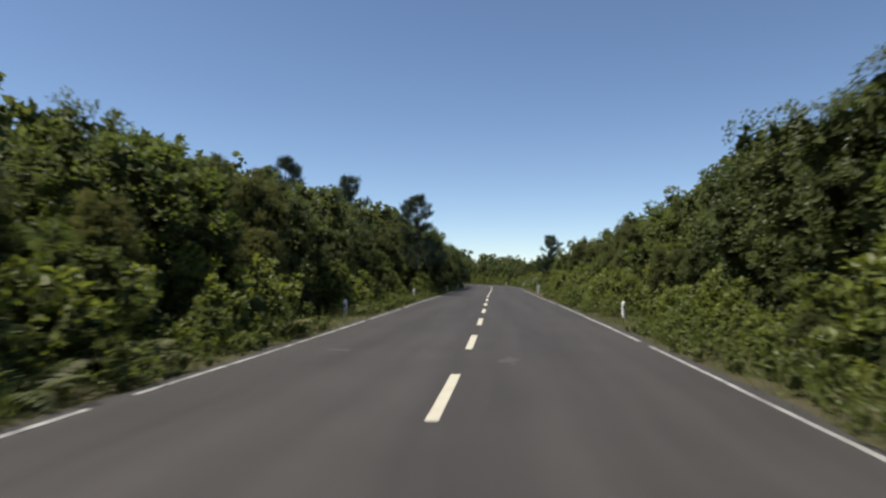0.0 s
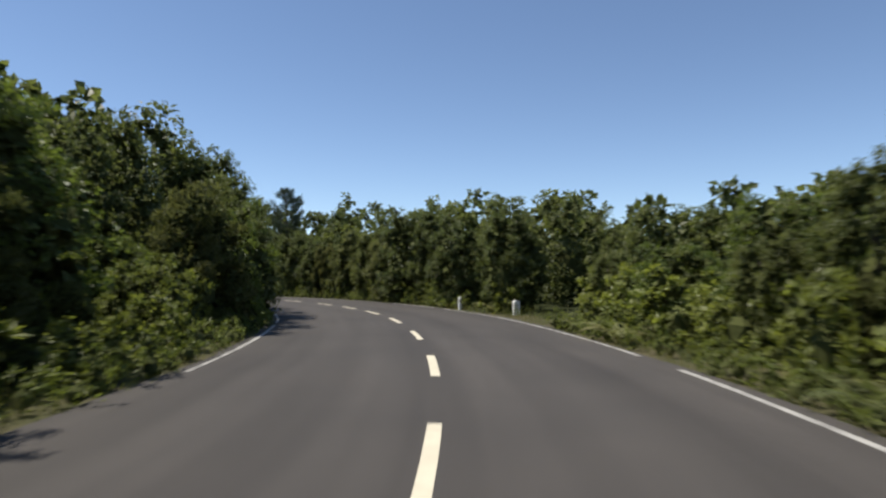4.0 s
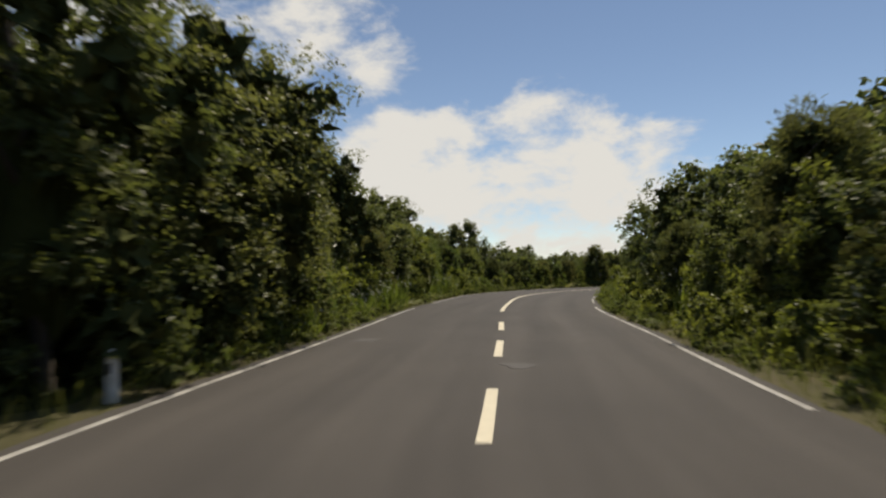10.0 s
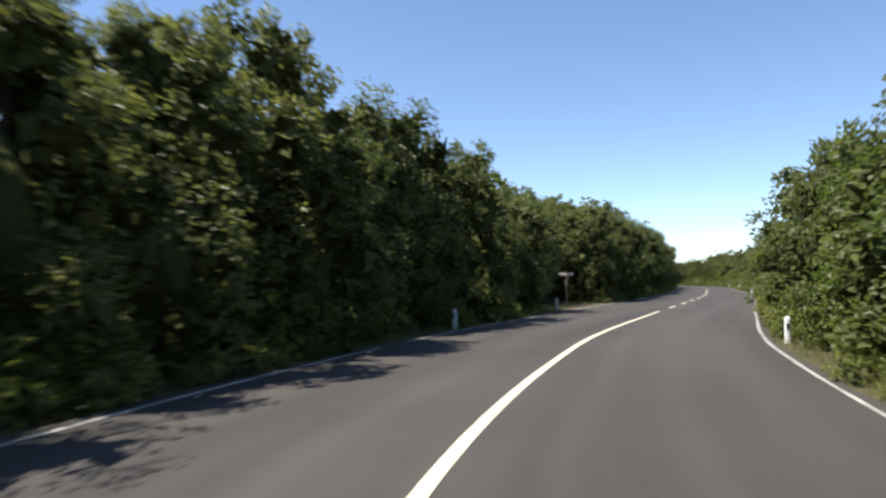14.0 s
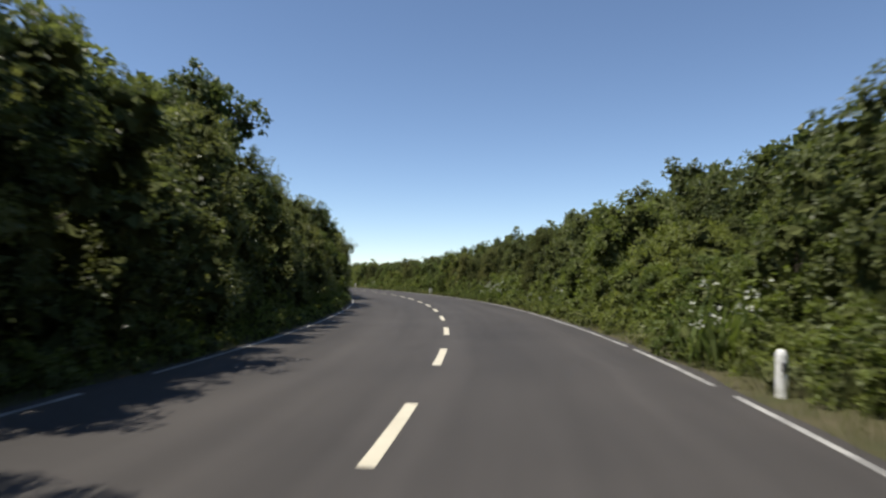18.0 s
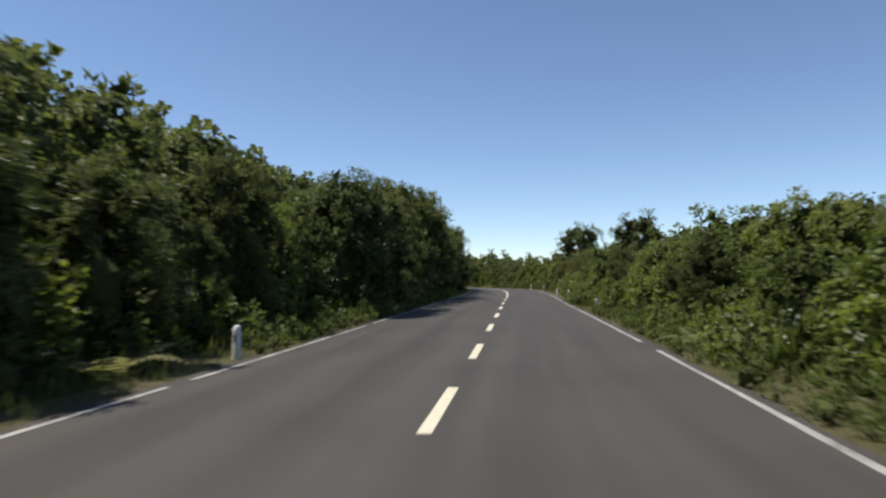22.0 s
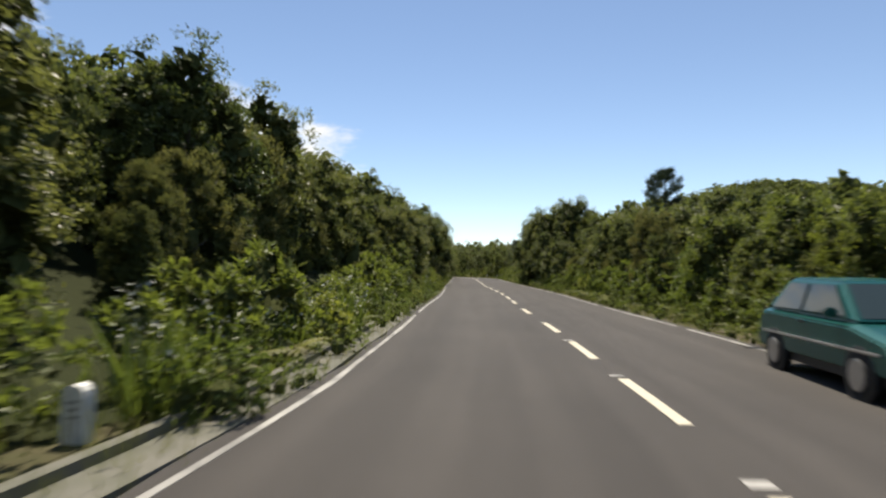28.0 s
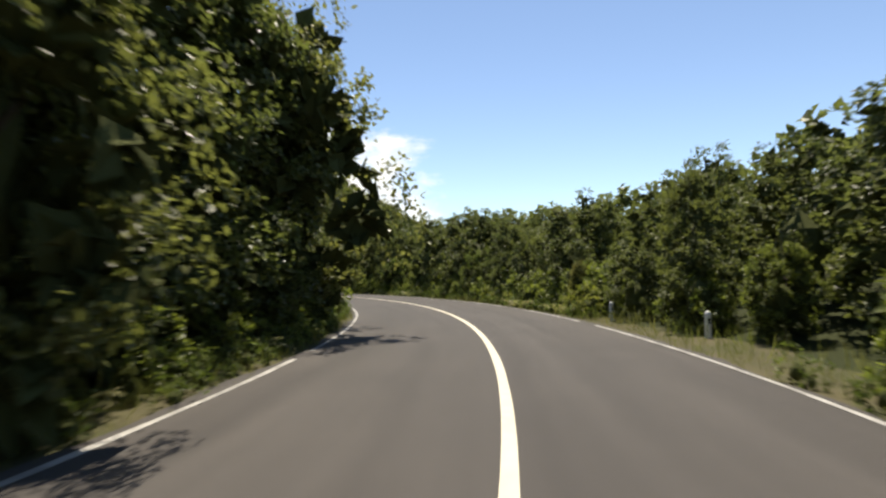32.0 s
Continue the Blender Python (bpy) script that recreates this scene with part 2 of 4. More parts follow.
M_GREY = material("weathered_concrete", (0.36, 0.34, 0.30), 0.9, spots=(0.2, 0.19, 0.16), scale=4, amount=0.6, fine=30, bump=0.4, bump_scale=50)
M_GUTTER = material("mossy_gutter_concrete", (0.17, 0.16, 0.13), 0.9, spots=(0.09, 0.095, 0.06), scale=2, amount=0.8, fine=20, bump=0.4, bump_scale=40)
M_BLACK = material("black_paint", (0.02, 0.02, 0.02), 0.6, scale=8)
M_SIGNWOOD = material("weathered_sign_wood", (0.34, 0.29, 0.24), 0.8, spots=(0.2, 0.16, 0.12), scale=6, amount=0.6, fine=40)
M_FLOWER = material("white_petal", (0.42, 0.43, 0.34), 0.7, scale=9, amount=0.2)


# ================= building helpers =================
def mesh_of(name, verts, faces, mats, index=None, smooth=False):
    """A mesh from arrays; faces is one (n, 3) or (n, 4) array or a list of such arrays."""
    me = bpy.data.meshes.new(name)
    blocks = [np.asarray(f, np.int32) for f in (faces if isinstance(faces, list) else [faces]) if len(f)]
    verts = np.asarray(verts, np.float32)
    me.vertices.add(len(verts))
    me.vertices.foreach_set("co", verts.ravel())
    totals = np.concatenate([np.full(len(f), f.shape[1], np.int32) for f in blocks])
    loops = np.concatenate([f.ravel() for f in blocks])
    me.loops.add(len(loops))
    me.loops.foreach_set("vertex_index", loops)
    me.polygons.add(len(totals))
    me.polygons.foreach_set("loop_start", np.concatenate([[0], np.cumsum(totals)[:-1]]).astype(np.int32))
    me.polygons.foreach_set("loop_total", totals)
    for m in mats:
        me.materials.append(m)
    if index is not None:
        me.polygons.foreach_set("material_index", np.asarray(index, np.int32))
    me.polygons.foreach_set("use_smooth", np.full(len(totals), smooth))
    me.update(calc_edges=True)
    return me


def part(name, bm, mat, parent=None, label=""):
    """Links a bmesh as one mesh object under a thing or a part."""
    me = bpy.data.meshes.new(name)
    bm.to_mesh(me)
    bm.free()
    me.materials.append(mat)
    ob = new(name, me)
    ob.parent = parent
    if label:
        ob["label"] = label
    return ob


def mesh_part(name, me, parent=None, label=""):
    ob = new(name, me)
    ob.parent = parent
    if label:
        ob["label"] = label
    return ob


def thing(name, label, category, group="", at=None):
    ob = tagged(new(name), label, category, group)
    ob.empty_display_size = 0.2
    if at is not None:
        ob.matrix_world = at
    return ob


def lathe(rings, sides=12):
    """Closed solid of revolution from (radius, z) rings."""
    bm = bmesh.new()
    loops = [[bm.verts.new((r * math.cos(2 * math.pi * k / sides), r * math.sin(2 * math.pi * k / sides), z)) for k in range(sides)] for r, z in rings]
    for a, b in zip(loops, loops[1:]):
        for k in range(sides):
            bm.faces.new((a[k], a[(k + 1) % sides], b[(k + 1) % sides], b[k]))
    bm.faces.new(list(reversed(loops[0])))
    bm.faces.new(loops[-1])
    return bm


def block(sx, sy, sz, bevel=0.01, at=(0, 0, 0)):
    bm = bmesh.new()
    bmesh.ops.create_cube(bm, size=1)
    for v in bm.verts:
        v.co = Vector((v.co.x * sx + at[0], v.co.y * sy + at[1], v.co.z * sz + at[2]))
    if bevel:
        bmesh.ops.bevel(bm, geom=bm.edges[:], offset=bevel, segments=2, affect="EDGES")
    return bm


# ================= the road's line =================
STEP = 0.5
tt = np.arange(0, 32.0001, 0.02)
px, py = glide(tt, 1), glide(tt, 2)
off = glide(tt, 6)
tx, ty = np.gradient(px), np.gradient(py)
ln = np.hypot(tx, ty)
cx, cy = px + ty / ln * off, py - tx / ln * off
# straight on behind the start, a bend to the left past the end
back = np.arange(-90, 0, 0.5)
d0 = np.array([cx[5] - cx[0], cy[5] - cy[0]])
d0 /= np.hypot(*d0)
hx, hy = [cx[-1]], [cy[-1]]
ang = math.atan2(cy[-1] - cy[-8], cx[-1] - cx[-8])
for k in range(300):
    ang += radians(0.31 if k < 200 else 0.0)
    hx.append(hx[-1] + math.cos(ang) * 0.5), hy.append(hy[-1] + math.sin(ang) * 0.5)
allx = np.concatenate([cx[0] + d0[0] * back, cx, hx[1:]])
ally = np.concatenate([cy[0] + d0[1] * back, cy, hy[1:]])
run = np.concatenate([[0], np.cumsum(np.hypot(np.diff(allx), np.diff(ally)))])
START = run[len(back)]
END_S = run[len(back) + len(cx) - 1] - START
S = np.arange(-88, run[-1] - START, STEP)
RX, RY = np.interp(S + START, run, allx), np.interp(S + START, run, ally)
for _ in range(6):
    RX[1:-1], RY[1:-1] = (RX[:-2] + 2 * RX[1:-1] + RX[2:]) / 4, (RY[:-2] + 2 * RY[1:-1] + RY[2:]) / 4
TX, TY = np.gradient(RX), np.gradient(RY)
L_ = np.hypot(TX, TY)
TX, TY = TX / L_, TY / L_
T_OF_S = np.interp(S, np.interp(np.arange(0, 33), np.arange(0, 33), np.interp(np.arange(0, 33), tt, run[len(back):len(back) + len(cx)] - START)), np.arange(0, 33))
T_OF_S = np.where(S > END_S, 32 + (S - END_S) / 26, np.where(S < 0, S / 27, T_OF_S))
HALF = 3.86


# metres along the road, and how far its left and right edge lines lie from the centre line there
EDGE_L = [(0, 3.86), (35, 3.86), (63, 3.65), (100, 3.85), (137, 4.05), (165, 4.3), (180, 4.6), (213, 4.45), (241, 4.05), (270, 3.8), (300, 3.9), (328, 3.58), (345, 4.0), (358, 4.6), (384, 4.5), (410, 4.2), (470, 4.1), (530, 4.22), (585, 4.25), (636, 3.9), (700, 3.9), (760, 4.5), (781, 4.5), (792, 3.95), (816, 3.85), (843, 3.72), (870, 3.8)]
EDGE_R = [(0, 3.9), (35, 3.93), (64, 3.7), (100, 3.85), (138, 4.1), (149, 3.85), (181, 3.75), (212, 4.36), (248, 3.65), (273, 3.57), (301, 3.42), (318, 3.7), (329, 4.25), (358, 4.38), (416, 4.16), (492, 3.9), (501, 3.7), (532, 4.13), (560, 4.2), (586, 3.82), (615, 3.78), (662, 3.63), (688, 3.65), (714, 3.8), (760, 3.7), (781, 3.4), (816, 3.45), (842, 3.8), (867, 3.62), (895, 3.67)]


def edge_at(side, s):
    """Distance of the edge line from the centre line on one side."""
    table = EDGE_R if side > 0 else EDGE_L
    return np.interp(np.asarray(s, float), [k for k, _ in table], [w for _, w in table])


def on_road(s, lat, z=0.0):
    """World point at s metres along the road and lat metres right of its centre line."""
    s = np.asarray(s, float)
    x, y = np.interp(s, S, RX), np.interp(s, S, RY)
    ax, ay = np.interp(s, S, TX), np.interp(s, S, TY)
    return np.stack([x + ay * lat, y - ax * lat, np.zeros_like(x) + z], -1)


def heading(s):
    """Degrees by which the road's direction is turned from +y."""
    return math.degrees(math.atan2(-float(np.interp(s, S, TX)), float(np.interp(s, S, TY))))


# height of the foliage over the road, every half second of the drive, 2.5, 8, 20 and 36 m beyond the edge lines
L_NEAR = [4.8, 4.8, 5.5, 5.8, 7.4, 7.1, 7.5, 7.3, 6.1, 4.8, 8.6, 5.5, 7.8, 5.0, 8.1, 7.4, 6.1, 5.3, 5.0, 4.2, 7.2, 8.3, 7.1, 4.5, 2.9, 3.2, 6.8, 4.3, 8.2, 8.8, 7.0, 8.0, 8.6, 8.6, 8.6, 7.6, 8.6, 6.0, 6.4, 6.0, 7.4, 8.8, 9.3, 9.2, 8.6, 5.4, 6.6, 8.2, 9.0, 9.4, 10.2, 10.8, 9.6, 8.6, 4.6, 4.6, 4.6, 5.3, 7.0, 6.8, 8.0, 8.2, 9.2, 10.2, 10.5, 10.5, 8.6, 8.6, 8.6]
L_MID = [7.6, 7.3, 7.5, 7.8, 8.4, 9.5, 10.2, 10.0, 9.1, 8.4, 9.2, 6.4, 7.4, 8.7, 10.2, 10.3, 9.2, 8.2, 6.2, 5.4, 7.0, 8.9, 9.2, 7.3, 4.6, 3.3, 4.8, 4.9, 6.3, 8.1, 9.0, 9.0, 9.6, 10.6, 11.1, 11.1, 10.7, 9.7, 9.1, 9.1, 9.7, 10.9, 11.5, 11.6, 10.8, 8.9, 7.9, 8.3, 9.0, 10.3, 11.4, 11.6, 11.6, 10.6, 8.2, 7.6, 7.5, 7.6, 8.6, 9.7, 10.6, 11.1, 11.6, 12.7, 13.4, 13.0, 8.6, 8.6, 8.6]
L_FAR = [13.0, 12.3, 11.3, 11.7, 12.9, 13.5, 14.3, 14.9, 14.6, 14.3, 13.8, 12.9, 13.0, 14.2, 15.3, 15.5, 14.7, 13.8, 13.1, 12.0, 8.5, 9.5, 12.1, 11.4, 7.3, 3.8, 5.3, 6.9, 7.9, 9.3, 11.4, 13.6, 14.5, 14.3, 14.8, 15.8, 16.0, 15.3, 14.8, 14.8, 15.4, 16.2, 16.9, 16.9, 16.0, 14.7, 13.7, 13.4, 13.2, 13.5, 14.5, 15.7, 16.5, 15.8, 14.2, 13.2, 13.0, 13.3, 14.0, 14.8, 15.8, 16.6, 17.2, 18.0, 18.6, 18.4, 9.5, 9.5, 9.5]
L_UP = [17.9, 17.2, 16.7, 16.9, 17.1, 17.3, 18.6, 19.7, 19.6, 19.3, 18.7, 18.1, 18.2, 19.2, 20.1, 20.2, 19.7, 18.8, 18.0, 16.8, 15.4, 13.9, 12.4, 13.8, 11.0, 5.8, 5.7, 8.6, 9.8, 10.9, 12.9, 14.2, 16.0, 18.4, 19.9, 20.6, 20.8, 20.3, 19.9, 19.9, 20.4, 21.2, 21.7, 21.7, 20.9, 19.8, 18.9, 18.4, 18.3, 18.5, 18.7, 18.9, 19.5, 20.0, 19.3, 18.4, 18.2, 18.4, 19.0, 19.7, 20.5, 21.4, 22.3, 22.9, 23.4, 23.3, 11, 11, 11]
R_NEAR = [4.9, 4.9, 6.1, 4.5, 4.7, 2.8, 4.5, 5.0, 4.1, 4.5, 6.7, 6.1, 7.3, 7.6, 6.9, 5.9, 6.9, 7.2, 4.9, 4.9, 5.5, 5.8, 6.4, 5.1, 5.7, 4.5, 4.0, 4.1, 4.1, 6.3, 6.3, 5.2, 5.2, 5.2, 7.8, 4.7, 5.7, 5.0, 5.6, 4.7, 5.1, 4.2, 4.0, 4.2, 4.1, 4.2, 4.2, 4.0, 4.3, 4.4, 4.4, 3.7, 4.5, 5.7, 4.8, 5.5, 7.6, 4.3, 5.1, 5.2, 5.8, 5.7, 6.8, 5.8, 5.8, 5.6, 5.4, 6.5, 8.4]
R_MID = [7.9, 7.9, 7.8, 7.2, 6.3, 5.3, 3.8, 5.0, 5.6, 4.8, 6.1, 7.6, 8.1, 9.2, 8.7, 8.0, 8.3, 8.5, 8.2, 7.7, 7.4, 7.7, 8.0, 8.2, 8.3, 7.7, 7.1, 7.1, 7.7, 7.5, 7.5, 8.8, 8.2, 8.8, 9.0, 6.6, 6.6, 7.2, 7.3, 6.9, 6.3, 6.0, 5.2, 4.7, 4.2, 4.4, 4.8, 5.2, 5.2, 5.6, 5.5, 5.0, 5.3, 6.7, 6.6, 4.6, 5.8, 4.8, 5.2, 6.3, 7.2, 7.8, 8.2, 8.4, 8.4, 7.9, 7.0, 6.9, 7.4]
R_FAR = [13.4, 13.4, 13.2, 12.6, 11.8, 10.6, 9.2, 7.6, 6.4, 7.2, 5.8, 9.7, 11.0, 11.8, 12.6, 11.6, 11.0, 11.8, 12.2, 12.4, 12.9, 13.0, 12.8, 13.1, 13.4, 13.2, 12.8, 12.8, 13.7, 15.1, 15.3, 14.5, 14.0, 14.2, 13.8, 12.7, 11.7, 11.2, 11.5, 11.5, 10.5, 9.2, 8.1, 7.3, 6.3, 5.0, 5.2, 5.6, 5.6, 5.8, 6.4, 6.5, 5.7, 6.7, 8.6, 7.3, 5.0, 7.2, 6.8, 7.2, 8.1, 9.8, 11.4, 12.2, 12.7, 12.7, 9.5, 9.5, 9.5]
R_UP = [18.4, 18.4, 18.1, 17.6, 16.7, 15.6, 14.2, 12.6, 10.6, 8.3, 8.6, 7.6, 13.0, 14.0, 16.2, 16.6, 15.4, 14.5, 15.1, 16.7, 17.1, 16.5, 16.9, 17.6, 17.7, 17.6, 17.6, 17.9, 18.1, 17.8, 18.2, 18.9, 19.0, 19.0, 18.6, 17.7, 16.8, 15.9, 15.1, 15.0, 15.1, 14.0, 12.7, 11.6, 10.5, 9.6, 9.1, 8.0, 6.4, 5.9, 6.8, 7.4, 7.0, 6.0, 8.7, 10.1, 8.4, 6.0, 8.4, 9.7, 10.2, 10.5, 11.0, 12.5, 14.8, 16.4, 11, 11, 11]
TOPS = {-1: np.array([L_NEAR, L_MID, L_FAR, L_UP]), 1: np.array([R_NEAR, R_MID, R_FAR, R_UP])}
BEYOND = np.array([2.5, 8.0, 20.0, 36.0])


def foliage_top(side, t, beyond):
    """Height of the foliage over the road at one moment of the drive, so far beyond the edge line."""
    t, beyond = np.atleast_1d(np.clip(t, 0, 34)).astype(float), np.atleast_1d(beyond).astype(float)
    u = np.clip(t * 2, 0, 67.999)
    i = u.astype(int)
    tab = TOPS[side]
    cols = tab[:, i] * (1 - (u - i)) + tab[:, i + 1] * (u - i)
    k = np.clip(np.searchsorted(BEYOND, beyond) - 1, 0, 2)
    w = np.clip((beyond - BEYOND[k]) / (BEYOND[k + 1] - BEYOND[k]), 0, 1)
    n = np.arange(len(t))
    return cols[k, n] * (1 - w) + cols[k + 1, n] * w


def nearest(x, y):
    """Signed distance from the road's centre (right positive) and index along it."""
    x, y = np.atleast_1d(x).astype(float), np.atleast_1d(y).astype(float)
    if len(x) < 40:
        d = (x[:, None] - RX[None, ::3]) ** 2 + (y[:, None] - RY[None, ::3]) ** 2
        idx = np.argmin(d, 1) * 3
        lat = (x - RX[idx]) * TY[idx] - (y - RY[idx]) * TX[idx]
        return np.where(lat >= 0, 1, -1) * np.sqrt(d.min(1)), idx
    best, idx = np.full(len(x), 1e18), np.zeros(len(x), int)
    for a in range(0, len(RX), 3):
        d = (x - RX[a]) ** 2 + (y - RY[a]) ** 2
        m = d < best
        best[m], idx[m] = d[m], a
    lat = (x - RX[idx]) * TY[idx] - (y - RY[idx]) * TX[idx]
    return np.where(lat >= 0, 1, -1) * np.sqrt(best), idx


HILLS = [(-640, 250, 66, 120, 70), (-690, 110, 38, 110, 80), (-640, 590, 45, 100, 70), (-560, 60, 5, 110, 110), (-560, -320, 8, 220, 130)]


TREE = 5.4


def climb(lat, idx):
    """Height of the ground by its distance from the road: a tree's height below the foliage."""
    t = T_OF_S[idx]
    beyond = np.abs(lat) - 4.0
    top = np.where(lat < 0, foliage_top(-1, t, beyond), foliage_top(1, t, beyond))
    level = (lat < 0) & (S[idx] > 750) & (S[idx] < 790)
    u = np.maximum(np.abs(lat) - np.where(level, 14.0, 9.0), 0)
    return np.maximum(top - TREE, 0) * np.clip(u / 5, 0, 1)


def hills(x, y, lat):
    h = np.zeros_like(x)
    for hx_, hy_, top, sx, sy in HILLS:
        h = h + top * np.exp(-0.5 * (((x - hx_) / sx) ** 2 + ((y - hy_) / sy) ** 2))
    return h * np.clip((np.abs(lat) - 30) / 120, 0, 1)


# ================= ground: one sheet out to the horizon =================
def axis(lo, hi, step):
    inner = np.arange(lo, hi + 0.1, step)
    grow = np.cumsum(step * 1.28 ** np.arange(1, 24))
    grow = grow[grow < 3600]
    return np.concatenate([lo - grow[::-1], inner, hi + grow])


GX, GY = axis(-470, 90, 4.0), axis(-110, 560, 4.0)
gx, gy = [a.ravel() for a in np.meshgrid(GX, GY)]
glat, gidx = nearest(gx, gy)
gz = climb(glat, gidx)
grid = gz.reshape(len(GY), len(GX))
near_road = (np.abs(glat) < 9).reshape(grid.shape)
for _ in range(5):
    soft = grid.copy()
    soft[1:-1, 1:-1] = (grid[:-2, 1:-1] + grid[2:, 1:-1] + grid[1:-1, :-2] + grid[1:-1, 2:] + 2 * grid[1:-1, 1:-1]) / 6
    grid = np.where(near_road, grid, soft)
fade = np.exp(-np.maximum(np.abs(glat) - 90, 0) / 260).reshape(grid.shape)
grid = grid * fade + hills(gx, gy, glat).reshape(grid.shape)
lay_by = (glat < 0) & (glat > -14.5) & (S[gidx] > 752) & (S[gidx] < 789)
grid = np.where(((np.abs(glat) < 6.2) | lay_by).reshape(grid.shape), -0.10, grid - 0.02)
TERRAIN = grid


def ground_at(x, y):
    """Height of the ground sheet under world points."""
    x, y = np.atleast_1d(x), np.atleast_1d(y)
    i = np.clip(np.searchsorted(GX, x) - 1, 0, len(GX) - 2)
    j = np.clip(np.searchsorted(GY, y) - 1, 0, len(GY) - 2)
    u = (x - GX[i]) / (GX[i + 1] - GX[i])
    w = (y - GY[j]) / (GY[j + 1] - GY[j])
    g = TERRAIN
    return g[j, i] * (1 - u) * (1 - w) + g[j, i + 1] * u * (1 - w) + g[j + 1, i] * (1 - u) * w + g[j + 1, i + 1] * u * w


nx, ny = len(GX), len(GY)
ids = np.arange(nx * ny).reshape(ny, nx)
quads = np.stack([ids[:-1, :-1], ids[:-1, 1:], ids[1:, 1:], ids[1:, :-1]], -1).reshape(-1, 4)
ground = new("ground", mesh_of("ground", np.stack([gx, gy, grid.ravel()], -1), quads, [M_GROUND], smooth=True))
tagged(ground, "green-brown hillside soil under dense evergreen scrub", "ground", kind="structure")


def ribbon(name, s0, s1, lat0, lat1, z, mat, step=1.0, wobble0=0.0, wobble1=0.0, thick=0.0, seed=1, ends=True):
    """A strip laid along the road between two offsets, with uneven edges where asked, and a real thickness."""
    rng = np.random.RandomState(seed)
    n = max(2, int(round((s1 - s0) / step)) + 1)
    ss = np.linspace(s0, s1, n)

    def edge(lat, wob):
        lat = lat(ss) if callable(lat) else lat
        a = rng.randn(n) * wob
        a = np.convolve(a, np.ones(3) / 3, "same")
        return on_road(ss, lat + a, z)
    a, b = edge(lat0, wobble0), edge(lat1, wobble1)
    if not thick:
        v = np.concatenate([a, b])
        k = np.arange(n - 1)
        return mesh_of(name, v, np.stack([k, n + k, n + k + 1, k + 1], -1)[:, ::-1], [mat])
    lo = np.array([0, 0, thick])
    v = np.concatenate([a, b, a - lo, b - lo])
    k = np.arange(n - 1)
    f = [np.stack([k, k + 1, n + k + 1, n + k], -1)[:, ::-1], np.stack([k, k + 1, 2 * n + k + 1, 2 * n + k], -1), np.stack([n + k, n + k + 1, 3 * n + k + 1, 3 * n + k], -1)[:, ::-1]]
    e = np.array([[0, n, 3 * n, 2 * n], [n - 1, 3 * n - 1, 4 * n - 1, 2 * n - 1]])
    return mesh_of(name, v, f + [e], [mat])


S_LAST = float(S[-1])
verge = new("verge", ribbon("verge", -86, S_LAST, lambda s: -edge_at(-1, s) - 2.05, lambda s: edge_at(1, s) + 2.05, -0.055, M_VERGE, wobble0=0.35, wobble1=0.35, thick=0.25, seed=5))
tagged(verge, "strip of pale soil and dry grass beside the asphalt", "verge", kind="structure")
road = new("road", ribbon("road", -86, S_LAST, lambda s: -edge_at(-1, s) - 0.22, lambda s: edge_at(1, s) + 0.22, 0.0, M_ASPHALT, step=0.7, wobble0=0.09, wobble1=0.09, thick=0.22, seed=2))
half_n = len(road.data.vertices) // 4
for key, fill in (("across", np.tile(np.repeat([-HALF, HALF], half_n), 2)), ("along", np.tile(np.linspace(-86, S_LAST, half_n), 4))):
    road.data.attributes.new(key, "FLOAT", "POINT").data.foreach_set("value", fill.astype(np.float32))
tagged(road, "two-lane grey asphalt road with worn wheel tracks", "road", kind="structure")

# centre line: dashes about 2.5 m long, and unbroken lines in the three bends
DASHES = [6.6, 13.2, 19.8, 26.5, 33.2, 40.1, 47.5, 53.5, 59.7, 64.9, 70.2, 75.6, 133.2, 138.4, 143.2, 148.1, 153.7, 159.9, 165.5, 170.6, 180.6, 186.3, 208.7, 215.5, 239.8, 246.3, 267, 272.4, 277.7, 298, 303.7, 308.8]
DASHES_2 = [440.9, 482, 487.9, 494.2, 512, 517.4, 522.8, 528.0, 534, 540, 545.9, 551.9, 562.3, 568, 583.6, 589.3, 606.9, 612.6, 634, 639.7, 658.3, 664, 670.3, 676]
DASHES_3 = [753.5, 775.4, 780.2, 784.8, 789.4, 794, 798.6, 811.8, 816.7, 821.9, 839, 844.1, 849.2, 865.2, 870.8, 876]
marks = tagged(thing("centre_line", "white broken centre line with unbroken stretches in bends", "road marking"), kind="structure")
for chain in (DASHES, DASHES_2, DASHES_3):
    starts = [chain[0]]
    for a, b in zip(chain, chain[1:]):
        n = max(1, int(round((b - a) / 5.5)))
        starts += [a + (b - a) * (k + 1) / n for k in range(n)]
    slip = 0.0 if chain is DASHES else 0.15 if chain is DASHES_2 else 0.45
    starts = [a + slip for a in starts]
    if chain is DASHES:
        starts = [6.6 - 5.8 * k for k in range(12, 0, -1)] + starts
    for s in starts:
        mesh_part("dash", ribbon("dash", s, s + (3.2 if s < 50 or 200 < s < 285 else 2.6), -0.075, 0.075, 0.005, M_YELLOWED, step=0.6, wobble0=0.004, wobble1=0.004, thick=0.004, seed=int(s * 7) % 999), marks)
    if chain is DASHES_3:
        for s in starts:
            mesh_part("paint_tick", ribbon("paint_tick", s + 2.78, s + 2.95, -0.13, 0.07, 0.005, M_EDGE, step=0.1, thick=0.004, seed=3), marks)
